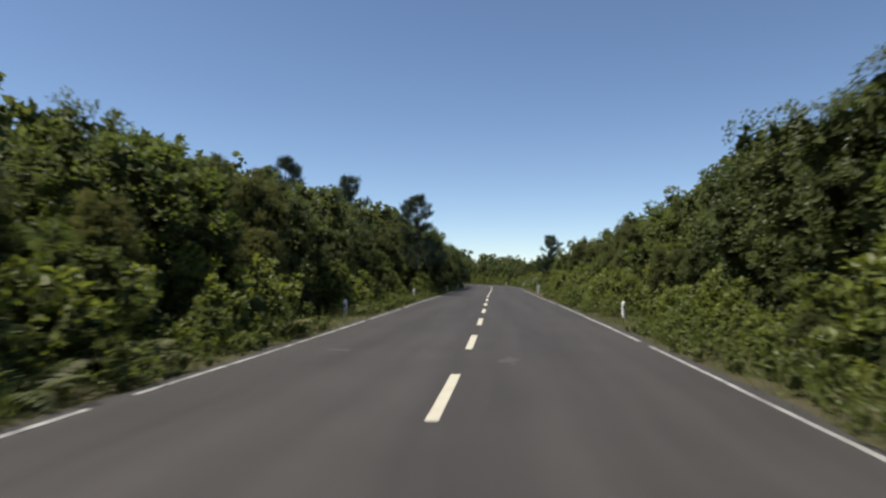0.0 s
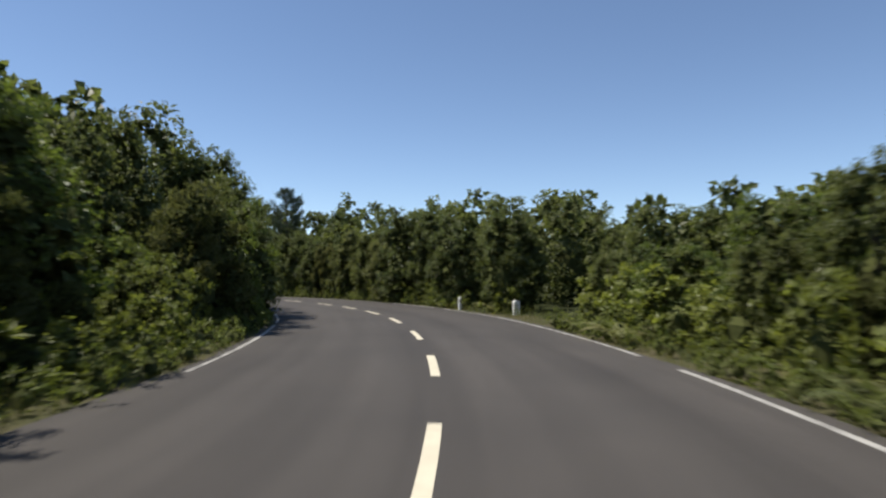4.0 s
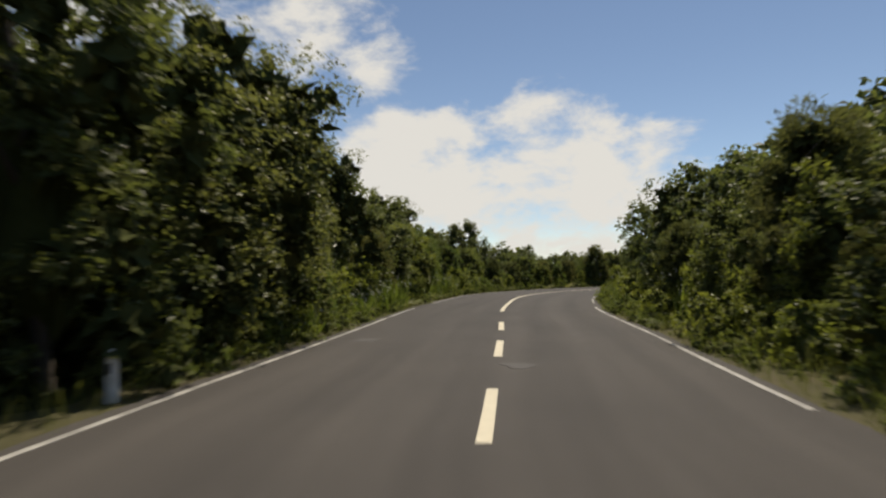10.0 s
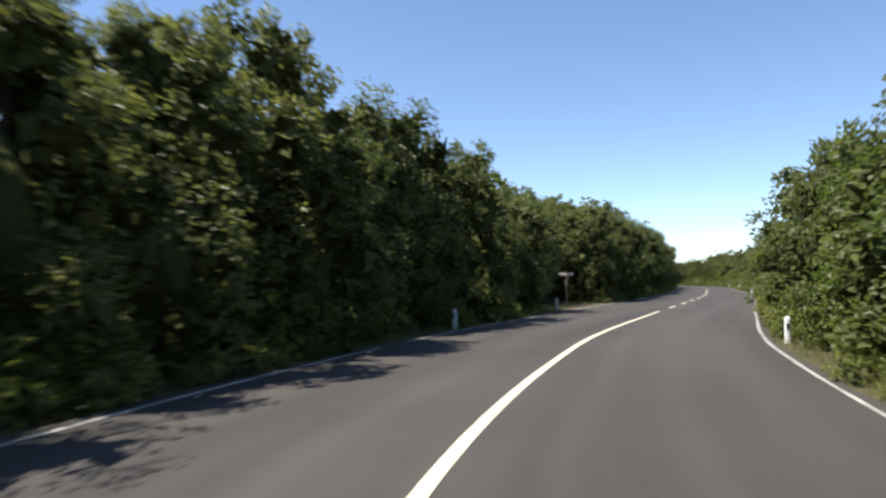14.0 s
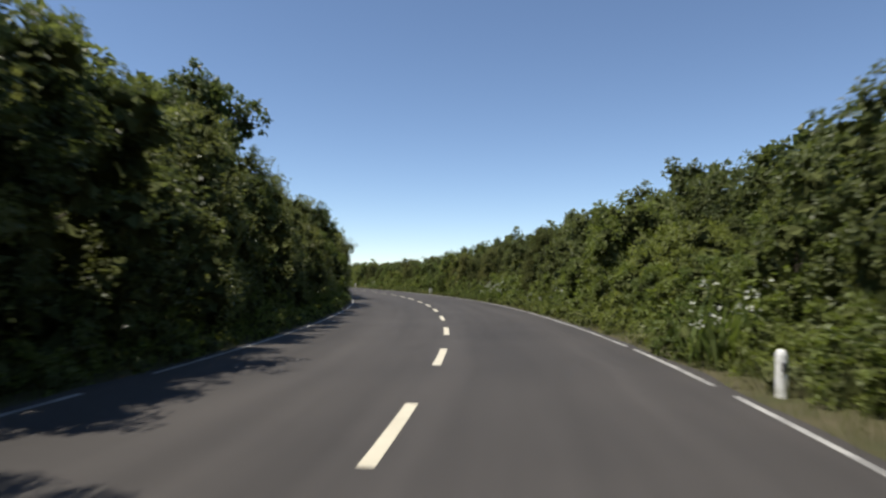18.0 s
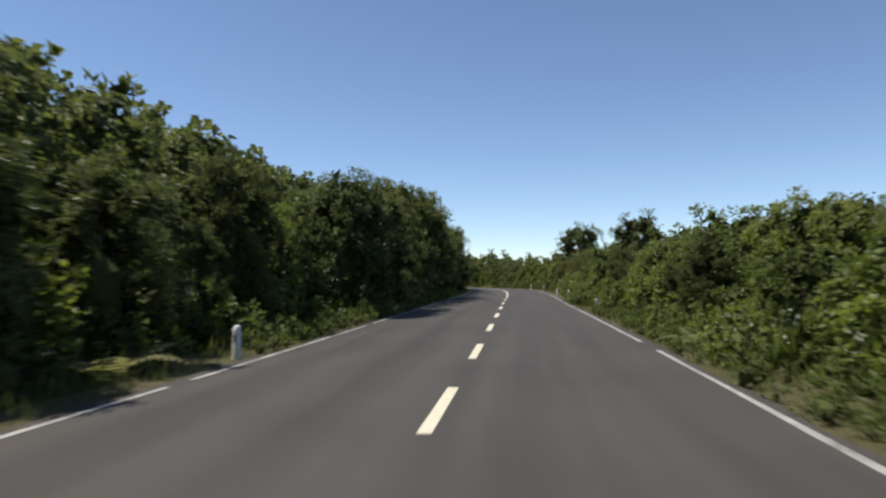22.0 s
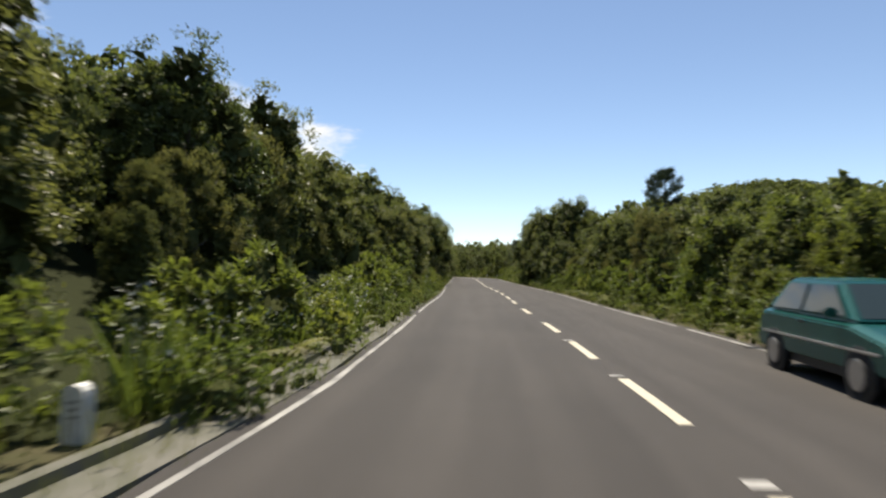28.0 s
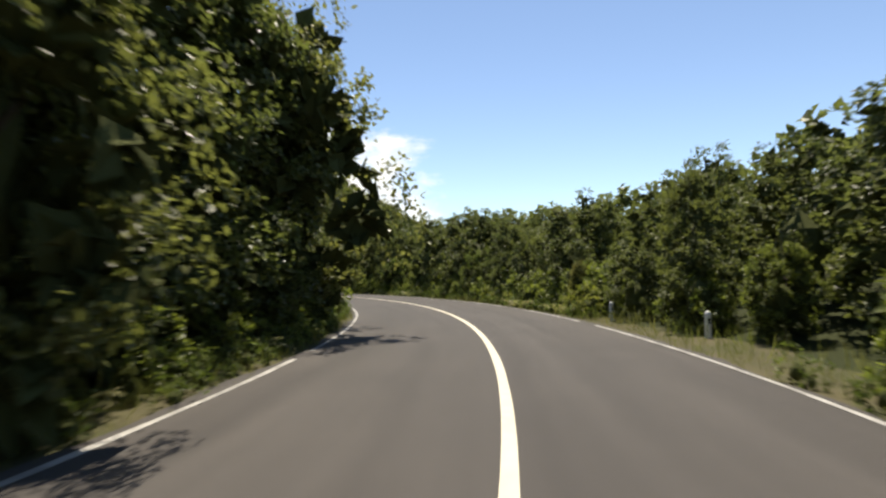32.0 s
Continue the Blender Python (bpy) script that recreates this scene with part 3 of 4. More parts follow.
for a, b in ((316.5, 437.0), (681.0, 748.5), (881.5, S_LAST)):
    mesh_part("unbroken_line", ribbon("unbroken_line", a, b, -0.075, 0.075, 0.005, M_YELLOWED, wobble0=0.004, wobble1=0.004, thick=0.004, seed=9), marks)

# edge lines, worn away or overgrown here and there
edges = tagged(thing("edge_line", "worn white edge line broken by soil and grass", "road marking"), kind="structure")
rng = random.Random(11)
for side in (-1, 1):
    s = -84.0
    while s < S_LAST - 12:
        run_len = rng.uniform(3, 22)
        e = min(s + run_len, S_LAST - 1)
        mesh_part("edge_stripe", ribbon("edge_stripe", s, e, lambda q: side * edge_at(side, q) - 0.047, lambda q: side * edge_at(side, q) + 0.047, 0.005, M_EDGE, step=0.9, wobble0=0.012, wobble1=0.012, thick=0.004, seed=rng.randint(0, 9999)), edges)
        s = e + (rng.uniform(0.3, 1.8) if rng.random() < 0.88 else rng.uniform(3, 7))

# repairs and pale scuffs in the asphalt
scuffs = tagged(thing("road_scuffs", "pale worn scuffs and dark repairs in the asphalt", "road patch"), kind="structure")
for s, lat, w, l, mat in ((12.5, -2.6, 0.5, 0.35, M_WORN), (11, 0.9, 0.3, 1.0, M_WORN), (157, 0.2, 1.0, 0.5, M_PATCH), (183, 0.0, 1.1, 0.5, M_PATCH), (302.3, 0.35, 0.7, 0.6, M_WORN), (486.5, 1.6, 0.55, 0.9, M_WORN), (586.5, 2.4, 0.3, 0.9, M_WORN), (588.2, 2.2, 0.35, 0.6, M_WORN), (590, 2.1, 0.3, 0.5, M_WORN), (664, 1.9, 0.4, 0.6, M_WORN), (666.5, 2.0, 0.5, 0.9, M_WORN), (845, 1.6, 1.1, 0.4, M_WORN), (880, 0.9, 0.6, 0.7, M_WORN), (240.5, -2.7, 0.6, 0.4, M_WORN), (306, -3.0, 0.5, 0.6, M_WORN)):
    mesh_part("scuff", ribbon("scuff", s, s + l, lat - w / 3, lat + w / 3, 0.004, mat, step=l / 7, wobble0=0.16, wobble1=0.16, thick=0.003, seed=int(s)), scuffs)

# bare dirt lay-bys
for name, s0, s1, a, b in (("dirt_pull_off", 438.5, 447.5, -6.7, lambda q: -edge_at(-1, q) - 0.25), ("dirt_pull_off", 755, 785, -11.5, lambda q: -edge_at(-1, q) - 0.25), ("gravel_shoulder", 762, 800, lambda q: edge_at(1, q) + 0.25, 6.4), ("gravel_shoulder", 672, 714, lambda q: edge_at(1, q) + 0.25, lambda q: edge_at(1, q) + 0.75), ("gravel_shoulder", 50, 86, lambda q: edge_at(1, q) + 0.25, lambda q: edge_at(1, q) + 1.2), ("gravel_shoulder", 500, 520, lambda q: edge_at(1, q) + 0.25, lambda q: edge_at(1, q) + 0.55)):
    me = ribbon(name, s0, s1, a, b, -0.03, M_DIRT, step=0.8, wobble0=0.5, wobble1=0.06, thick=0.2, seed=int(s0))
    tagged(new(name, me), "bare reddish dirt beside the asphalt", "lay-by", kind="structure")
OPENINGS = [(-1, 437.5, 448.0, 6.6), (-1, 757, 784, 10.2), (1, 762, 786, 6.0), (1, 672, 714, HALF + 1.0), (1, 50, 86, HALF + 0.9), (1, 500, 520, HALF + 0.4)]

# ================= growing things: shapes =================
ICO = bmesh.new()
bmesh.ops.create_icosphere(ICO, subdivisions=1, radius=1)
ICO_V = np.array([v.co[:] for v in ICO.verts])
ICO_F = np.array([[v.index for v in f.verts] for f in ICO.faces])
ICO.free()


def unit(a):
    return a / (np.linalg.norm(a, axis=-1, keepdims=True) + 1e-9)


def leaves(rng, base, out, length, width, spread, lift=0.25, facing=0.0):
    """Folded four-cornered leaves that stand out from points base along out, scattered by spread."""
    n = len(base)
    d = unit(out + rng.randn(n, 3) * spread + np.array([0, 0, lift]))
    side = unit(np.cross(d, out * facing + rng.randn(n, 3) * 0.5))
    l = (length * rng.uniform(0.65, 1.3, n))[:, None]
    w = (width * rng.uniform(0.7, 1.25, n))[:, None]
    up = np.cross(side, d)
    mid = base + d * l * 0.45
    v = np.stack([base, mid + side * w * 0.5 + up * w * 0.18, base + d * l - up * l * 0.08, mid - side * w * 0.5 + up * w * 0.18], 1)
    return v.reshape(-1, 3), np.arange(4 * n).reshape(n, 4)


def blades(rng, base, out, length, width, spread, lift=0.25):
    """Folded leaves that turn their faces outwards and upwards at points base."""
    n = len(base)
    face = unit(out * 0.75 + np.array([0, 0, 0.55]) + rng.randn(n, 3) * spread * 0.55)
    d = unit(np.cross(face, rng.randn(n, 3)) + out * 0.3 + np.array([0, 0, lift]))
    side = unit(np.cross(d, face))
    l = (length * rng.uniform(0.65, 1.3, n))[:, None]
    w = (width * rng.uniform(0.7, 1.25, n))[:, None]
    up = np.cross(side, d)
    mid = base + d * l * 0.45
    v = np.stack([base, mid + side * w * 0.5 + up * w * 0.16, base + d * l - up * l * 0.08, mid - side * w * 0.5 + up * w * 0.16], 1)
    return v.reshape(-1, 3), np.arange(4 * n).reshape(n, 4)


def crown(seed, h, r, lobes, per_lobe, length, width, foot=0.1, spread=0.8, lobe=0.26, lift=0.25, pointed=0.0, tufts=6, inside=0.16):
    """A crown of leafy lobes, each of several tufts, filled with foliage coloured darker for inner shade. Arrays of
    vertices, quads, triangles.
    """
    rng = np.random.RandomState(seed)
    k = np.arange(lobes)
    u = (k + rng.uniform(0, 1, lobes)) / lobes
    phi = k * 2.39996 + rng.uniform(-0.5, 0.5, lobes)
    zz = foot * h + u * (1 - foot) * h * 0.92
    f = np.clip((zz / h - foot) / (1 - foot), 0, 1)
    shape = np.sin(np.pi * (0.18 + 0.76 * f)) ** 0.7 * (1 - pointed * f)
    rad = r * shape * rng.uniform(0.55, 1.0, lobes) * (0.85 + 0.15 * np.sin(3 * phi + seed))
    c = np.stack([rad * np.cos(phi), rad * np.sin(phi), zz], 1)
    axis_pt = np.stack([np.zeros(lobes), np.zeros(lobes), zz - 0.25 * r], 1)
    lr = lobe * r * rng.uniform(0.8, 1.25, lobes)
    each = max(1, per_lobe // tufts)
    tuft = unit(rng.randn(lobes, tufts, 3) + unit(c - axis_pt)[:, None] * 0.9 + np.array([0, 0, 0.3]))
    centre = c[:, None] + tuft * (lr[:, None] * rng.uniform(0.42, 0.8, (lobes, tufts)))[..., None]
    dirs = unit(tuft[:, :, None] * 0.8 + rng.randn(lobes, tufts, each, 3) * 0.75)
    pts = centre[:, :, None] + dirs * (lr[:, None, None] * rng.uniform(0.1, 0.38, (lobes, tufts, each)))[..., None]
    v, q = blades(rng, pts.reshape(-1, 3), dirs.reshape(-1, 3), length, width, spread, lift)
    # sprays and a core inside, their darker green painting the crown's inner shade
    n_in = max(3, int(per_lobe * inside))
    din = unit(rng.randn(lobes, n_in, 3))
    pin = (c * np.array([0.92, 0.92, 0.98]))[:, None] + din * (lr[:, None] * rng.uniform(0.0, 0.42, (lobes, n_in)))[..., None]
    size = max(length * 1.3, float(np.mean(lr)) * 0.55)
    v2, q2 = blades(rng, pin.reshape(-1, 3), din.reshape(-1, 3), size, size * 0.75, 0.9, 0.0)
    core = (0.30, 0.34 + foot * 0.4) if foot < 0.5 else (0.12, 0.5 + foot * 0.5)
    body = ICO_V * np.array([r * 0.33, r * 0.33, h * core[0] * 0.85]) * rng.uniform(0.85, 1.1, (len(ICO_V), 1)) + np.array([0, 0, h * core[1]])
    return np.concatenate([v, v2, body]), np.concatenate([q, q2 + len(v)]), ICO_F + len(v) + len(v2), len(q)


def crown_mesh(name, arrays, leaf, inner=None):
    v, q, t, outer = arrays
    return mesh_of(name, v, [q, t], [leaf, inner or M_INNER_SHADE], np.arange(len(q) + len(t)) >= outer)


def trunk_mesh(seed, h, r, lean=0.15, limbs=4):
    """Tapered, slightly bent trunk with rising limbs."""
    rng = np.random.RandomState(seed)
    V, F = [], []

    def tube(a, b, ra, rb, n=5, bend=0.1):
        off_ = len(V)
        side = rng.randn(3) * bend
        sides = 6
        d = unit(b - a)
        s1 = unit(np.cross(d, [0.3, 0.9, 0.2]))
        s2 = np.cross(d, s1)
        for k in range(n + 1):
            u = k / n
            p = a + (b - a) * u + side * math.sin(math.pi * u)
            rr = ra + (rb - ra) * u
            for j in range(sides):
                g = 2 * math.pi * j / sides
                V.append(p + (s1 * math.cos(g) + s2 * math.sin(g)) * rr)
        for k in range(n):
            for j in range(sides):
                F.append((off_ + k * sides + j, off_ + k * sides + (j + 1) % sides, off_ + (k + 1) * sides + (j + 1) % sides, off_ + (k + 1) * sides + j))
    top = np.array([lean * h * rng.uniform(-1, 1), lean * h * rng.uniform(-1, 1), h])
    tube(np.array([0, 0, -0.4]), top, r, r * 0.25, 7, 0.12)
    for k in range(limbs):
        u = 0.3 + 0.6 * k / max(1, limbs)
        a = top * u
        g = k * 2.4 + rng.uniform(0, 1)
        tube(a, a + np.array([math.cos(g), math.sin(g), 0.9]) * h * rng.uniform(0.16, 0.28), r * 0.45, r * 0.12, 3, 0.08)
    return mesh_of("trunk", np.array(V), np.array(F), [M_BARK], smooth=True)


def fern_mesh(seed, fronds=9):
    rng = np.random.RandomState(seed)
    V, Q = [], []
    for k in range(fronds):
        g = 2 * math.pi * k / fronds + rng.uniform(-0.3, 0.3)
        out = np.array([math.cos(g), math.sin(g), 0])
        side = np.array([-math.sin(g), math.cos(g), 0])
        length, arch = rng.uniform(0.7, 1.15), rng.uniform(0.45, 0.75)
        steps = 11
        for i in range(steps):
            u = (i + 0.6) / steps
            p = out * length * u * 0.95 + np.array([0, 0, length * (1.05 * u - arch * u * u * 1.25)])
            d = unit(out + np.array([0, 0, 1.05 - arch * 2.5 * u]))
            pin = 0.30 * length * math.sin(math.pi * min(1, 0.22 + u * 0.76)) * rng.uniform(0.85, 1.1)
            for sgn in (-1, 1):
                tip = p + side * sgn * pin + d * pin * 0.35 - np.array([0, 0, pin * 0.22])
                w = d * 0.032 * length
                o = len(V)
                V += [p - w, (p + tip) / 2 - w * 1.3 + np.array([0, 0, 0.012]), tip, (p + tip) / 2 + w * 1.3 + np.array([0, 0, 0.012])]
                Q.append((o, o + 1, o + 2, o + 3))
    return mesh_of("bracken_fern", np.array(V), np.array(Q), [M_FERN])


def pine_crown(seed, h, spread=2.1):
    """Whorls of upswept boughs that end in brushes of needles."""
    rng = np.random.RandomState(seed)
    base, out = [], []
    z = h * 0.28
    while z < h * 0.99:
        f = (z - h * 0.28) / (h * 0.72)
        reach = spread * (1 - f) ** 0.6 * (0.75 + 0.25 * math.sin(9 * f + seed)) + 0.25
        for k in range(rng.randint(4, 7)):
            g = rng.uniform(0, 2 * math.pi)
            rr = reach * rng.uniform(0.65, 1.15)
            for u in (0.45, 0.7, 0.86, 1.0):
                p = np.array([math.cos(g) * rr * u, math.sin(g) * rr * u, z + rr * 0.38 * u * u])
                n = 60
                base.append(p + rng.randn(n, 3) * 0.13), out.append(np.tile([math.cos(g) * 0.5, math.sin(g) * 0.5, 0.8], (n, 1)))
        z += h * 0.06
    base, out = np.concatenate(base), np.concatenate(out)
    v, q = leaves(rng, base, out, 0.30, 0.035, 0.75, 0.2)
    return mesh_of("crown", v, q, [M_PINE])


# ================= growing things: kinds =================
FAR_AWAY = pose(0, 0, -60)


def tree_kind(name, label, arrays, leaf, height, trunk_r, seed, group):
    t = thing(name, label, "tree" if height > 4 else "shrub", group)
    mesh_part("trunk", trunk_mesh(seed, height * 0.8, trunk_r), t)
    mesh_part("crown", crown_mesh("crown", arrays, leaf), t)
    return t


LAUREL = [tree_kind("laurel_tree", "dense evergreen laurel tree leafy down to the roadside", crown(21 + k, 6.0, 2.25 + 0.25 * k, 40, 240, 0.115, 0.072, foot=0.03, pointed=0.25 * (k % 2), lobe=0.32, tufts=8), M_LAUREL, 6.0, 0.14, 31 + k, "laurel trees along the road") for k in range(3)]
HEATH = [tree_kind("tree_heath", "feathery olive-green tree heath with upright sprays", crown(41 + k, 4.0, 1.5, 40, 220, 0.14, 0.036, foot=0.03, spread=0.5, lift=1.1, pointed=0.4, lobe=0.30, tufts=10), M_HEATH, 4.2, 0.08, 51 + k, "tree heaths along the road") for k in range(3)]
SHRUB = [tree_kind("evergreen_shrub", "rounded bright green evergreen shrub at the roadside", crown(55 + k, 3.4, 1.7, 34, 210, 0.095, 0.058, foot=0.02, lobe=0.34, lift=0.5, tufts=7), M_GORSE, 3.4, 0.07, 58 + k, "evergreen shrubs along the road") for k in range(3)]
UMBRELLA = [tree_kind("umbrella_tree", "slender evergreen with a flat leafy head on a bare stem", crown(151 + k, 5.0, 1.5, 22, 150, 0.15, 0.10, foot=0.64, lobe=0.30, tufts=10), M_LAUREL, 5.0, 0.10, 155 + k, "umbrella trees") for k in range(2)]
BUSH = []
for k in range(2):
    bb = thing("roadside_bush", "low yellow-green bush at the foot of the trees", "bush", "bushes on the verge")
    mesh_part("stem", trunk_mesh(66 + k, 0.7, 0.03, 0.2, 3), bb)
    mesh_part("foliage", crown_mesh("foliage", crown(61 + k, 1.25, 0.85, 16, 42, 0.12, 0.065, foot=0.02, lobe=0.34), M_GORSE), bb)
    BUSH.append(bb)
FERN = [new("bracken_fern", fern_mesh(71 + k)) for k in range(3)]
for b in FERN:
    tagged(b, "pale green bracken fern with arching fronds", "fern", "ferns on the verge")
PINE = []
for k in range(2):
    pt = thing("pine_tree", "dark slender pine standing above the scrub", "tree", "pines")
    mesh_part("trunk", trunk_mesh(81 + k, 8.6, 0.15, 0.03, 2), pt)
    mesh_part("crown", pine_crown(83 + k, 9.0, 2.2 + 0.7 * k), pt)
    PINE.append(pt)

MID_CROWN = [crown(91 + k, 5.6, 2.2, 26, 108, 0.165, 0.115, foot=0.02, lobe=0.31, tufts=9, inside=0.16) for k in range(3)] + [crown(95, 5.4, 1.8, 24, 108, 0.20, 0.065, foot=0.02, spread=0.5, lift=0.9, pointed=0.4, lobe=0.33, tufts=9, inside=0.16)]
FAR_CROWN = [crown(97 + k, 5.6, 2.4, 17, 42, 0.40, 0.34, foot=0.02, lobe=0.34, tufts=6, inside=0.25) for k in range(3)] + [crown(99, 5.4, 2.0, 17, 42, 0.44, 0.26, foot=0.02, spread=0.5, lift=0.9, pointed=0.4, lobe=0.36, tufts=6, inside=0.25)]
BLOB_CROWN = [crown(101 + k, 5.5, 2.6, 8, 15, 0.95, 0.85, foot=0.0, lobe=0.42, tufts=3, inside=0.3) for k in range(3)]
SMALL_CROWN = [crown(121 + k, 1.0, 0.55, 16, 42, 0.085, 0.06, foot=0.0, lobe=0.34, tufts=6) for k in range(3)] + [crown(125 + k, 1.0, 0.45, 16, 42, 0.11, 0.035, foot=0.0, spread=0.5, lift=0.9, pointed=0.3, lobe=0.36, tufts=6) for k in range(2)]
TINY_CROWN = [crown(111 + k, 1.0, 0.62, 7, 16, 0.13, 0.07, foot=0.0, lobe=0.42, tufts=4) for k in range(3)] + [crown(115 + k, 1.0, 0.5, 6, 16, 0.20, 0.045, foot=0.0, spread=0.45, lift=1.0, lobe=0.42, tufts=4) for k in range(2)]

rng = random.Random(5)
USED = {id(o): False for o in LAUREL + HEATH + SHRUB + UMBRELLA + BUSH + FERN + PINE}


def plant(kind, x, y, z, scale, turn, tall=1.0):
    """Stands one of a kind on the ground; the first stays the original, the rest are copies."""
    m = Matrix.Translation((x, y, z)) @ Matrix.Rotation(turn, 4, "Z") @ Matrix.Diagonal((scale, scale, scale * tall, 1))
    if not USED[id(kind)]:
        USED[id(kind)] = True
        kind.matrix_world = m
        return kind
    return copy_thing(kind, m) if kind.scale == Vector((1, 1, 1)) else copy_plain(kind, m)


def copy_plain(kind, m):
    made = copy_thing(kind, Matrix())
    made.matrix_basis = m
    return made


def clear_of_road(x, y, gap):
    lat, _ = nearest(np.array([x]), np.array([y]))
    return abs(lat[0]) > gap


POSTS = ((24.3, -5.3), (45.0, -5.2), (24.9, 5.4), (43, 5.4), (63.6, -4.3), (79, -4.2), (90, 5.2), (96.5, 4.9), (112, 4.8), (141.5, 4.7), (156.7, -4.7), (164.2, -5.0), (218.3, -5.2), (299.7, -4.6), (422.6, 4.6), (437.2, -5.0), (424.4, -4.8), (477.6, 4.3), (505.8, 4.4), (532.1, 4.85), (586.6, -5.7), (627.2, 4.8), (639.7, -4.5), (683.8, 4.3), (675.0, 4.5), (709.5, 4.8), (874.4, -4.3), (908, 5.0), (902, 5.4))
STONES = ((63.8, 4.8, 1.0), (137.3, 5.6, 0.8), (241, -5.4, 0.8), (493.9, 4.9, 0.8), (586.6, 5.0, 0.7), (662.4, 5.0, 0.6), (704.0, 5.0, 0.8), (789, -5.6, 0.68))


def hides_post(side, s, lat):
    """True where growth would stand between the road and a post or stone a little further on."""
    return any(side * p[1] > 0 and p[0] - 6 < s < p[0] + 0.5 and abs(lat) < abs(p[1]) + 0.35 for p in POSTS + STONES)


def blocked(side, s, lat):
    return hides_post(side, s, lat) or any(side == o and a < s < b and abs(lat) < reach for o, a, b, reach in OPENINGS)


counts = {"laurel": 0, "heath": 0, "shrub": 0, "bush": 0, "fern": 0}
near_spots, stuff_spots, far = [], [], []
# stretches rich in heath, and in bright shrubs: side, from and to seconds of the drive
HEATHY = [(-1, 0, 2.0), (1, 19.3, 26.5), (-1, 27.4, 30.3), (1, 2.3, 3.6)]
SHRUBBY = [(1, 0.0, 3.6), (1, 13, 14.4), (1, 19.3, 26.5), (-1, 3.6, 4.8), (-1, 11, 13.6), (1, 27.5, 30), (1, 16.6, 19.3)]
# stretches where tall trees lean out to the asphalt's edge
CLOSE = [(1, 4.7, 6.4), (-1, 2.0, 4.2), (-1, 4.6, 5.6), (-1, 9.7, 10.6), (-1, 7.9, 8.7), (1, 8.2, 8.8), (-1, 13.6, 19.4), (-1, 19.7, 21.6), (-1, 22.9, 26.5), (-1, 30.2, 33), (1, 29.9, 30.9), (1, 14.2, 16.6)]
# stretches where the trees stand further back: side, from, to, metres
SETBACK = [(-1, 27.4, 29.3, 2.6), (-1, 5.75, 6.7, 2.6), (-1, -2, 1.9, 1.0), (1, -2, 3.4, 0.8), (-1, 8.9, 9.7, 1.5), (1, 8.2, 10, 1.0)]
for side in (-1, 1):
    s = -30.0
    while s < min(END_S + 85, S_LAST - 3):
        t = float(np.interp(s, S, T_OF_S))
        heathy = any(side == o and a <= t <= b for o, a, b in HEATHY)
        shrubby = any(side == o and a <= t <= b for o, a, b in SHRUBBY)
        close = any(side == o and a <= t <= b for o, a, b in CLOSE)
        pick = rng.choices(["laurel", "heath", "shrub"], [1.0 if not (heathy or shrubby) else 0.35, 1.0 if heathy else 0.35, 1.1 if shrubby else 0.4])[0]
        extra = sum(m for o, a, b, m in SETBACK if side == o and a <= t <= b)
        h = float(foliage_top(side, t, 2.5 + extra)[0]) * (rng.uniform(0.6, 0.93) if close else rng.choice((rng.uniform(0.35, 0.6), rng.uniform(0.6, 0.95))))
        if (pick == "shrub" and h > 4.6) or (pick == "heath" and h > 5.2):
            pick = "laurel"
        kinds, base_h, base_r = {"laurel": (LAUREL, 6.1, 2.4), "heath": (HEATH, 4.2, 1.5), "shrub": (SHRUB, 3.5, 1.75)}[pick]
        sc = max(0.4, h / base_h)
        wide = min(sc, 1.5 if close else 1.25) * rng.uniform(0.85, 1.1)
        r = base_r * wide
        lat = side * (float(edge_at(side, s)) + (0.15 if close else 1.2) + extra + r * rng.uniform(0.72, 0.98) + rng.uniform(0, 0.5 if close else 1.0))
        if not blocked(side, s, abs(lat) - r * 0.5):
            x, y, _ = on_road(s, lat)
            if clear_of_road(x, y, HALF + 0.4 + r * 0.6):
                z = float(ground_at(x, y)[0]) - 0.05
                if counts[pick] < 320:
                    counts[pick] += 1
                    plant(rng.choice(kinds), x, y, z, wide, rng.uniform(0, 6.28), sc / wide)
                else:
                    near_spots.append((x, y, z, sc * base_h / 5.6, rng.randint(0, 3)))
        s += rng.uniform(0.8, 1.4) * r * 1.3

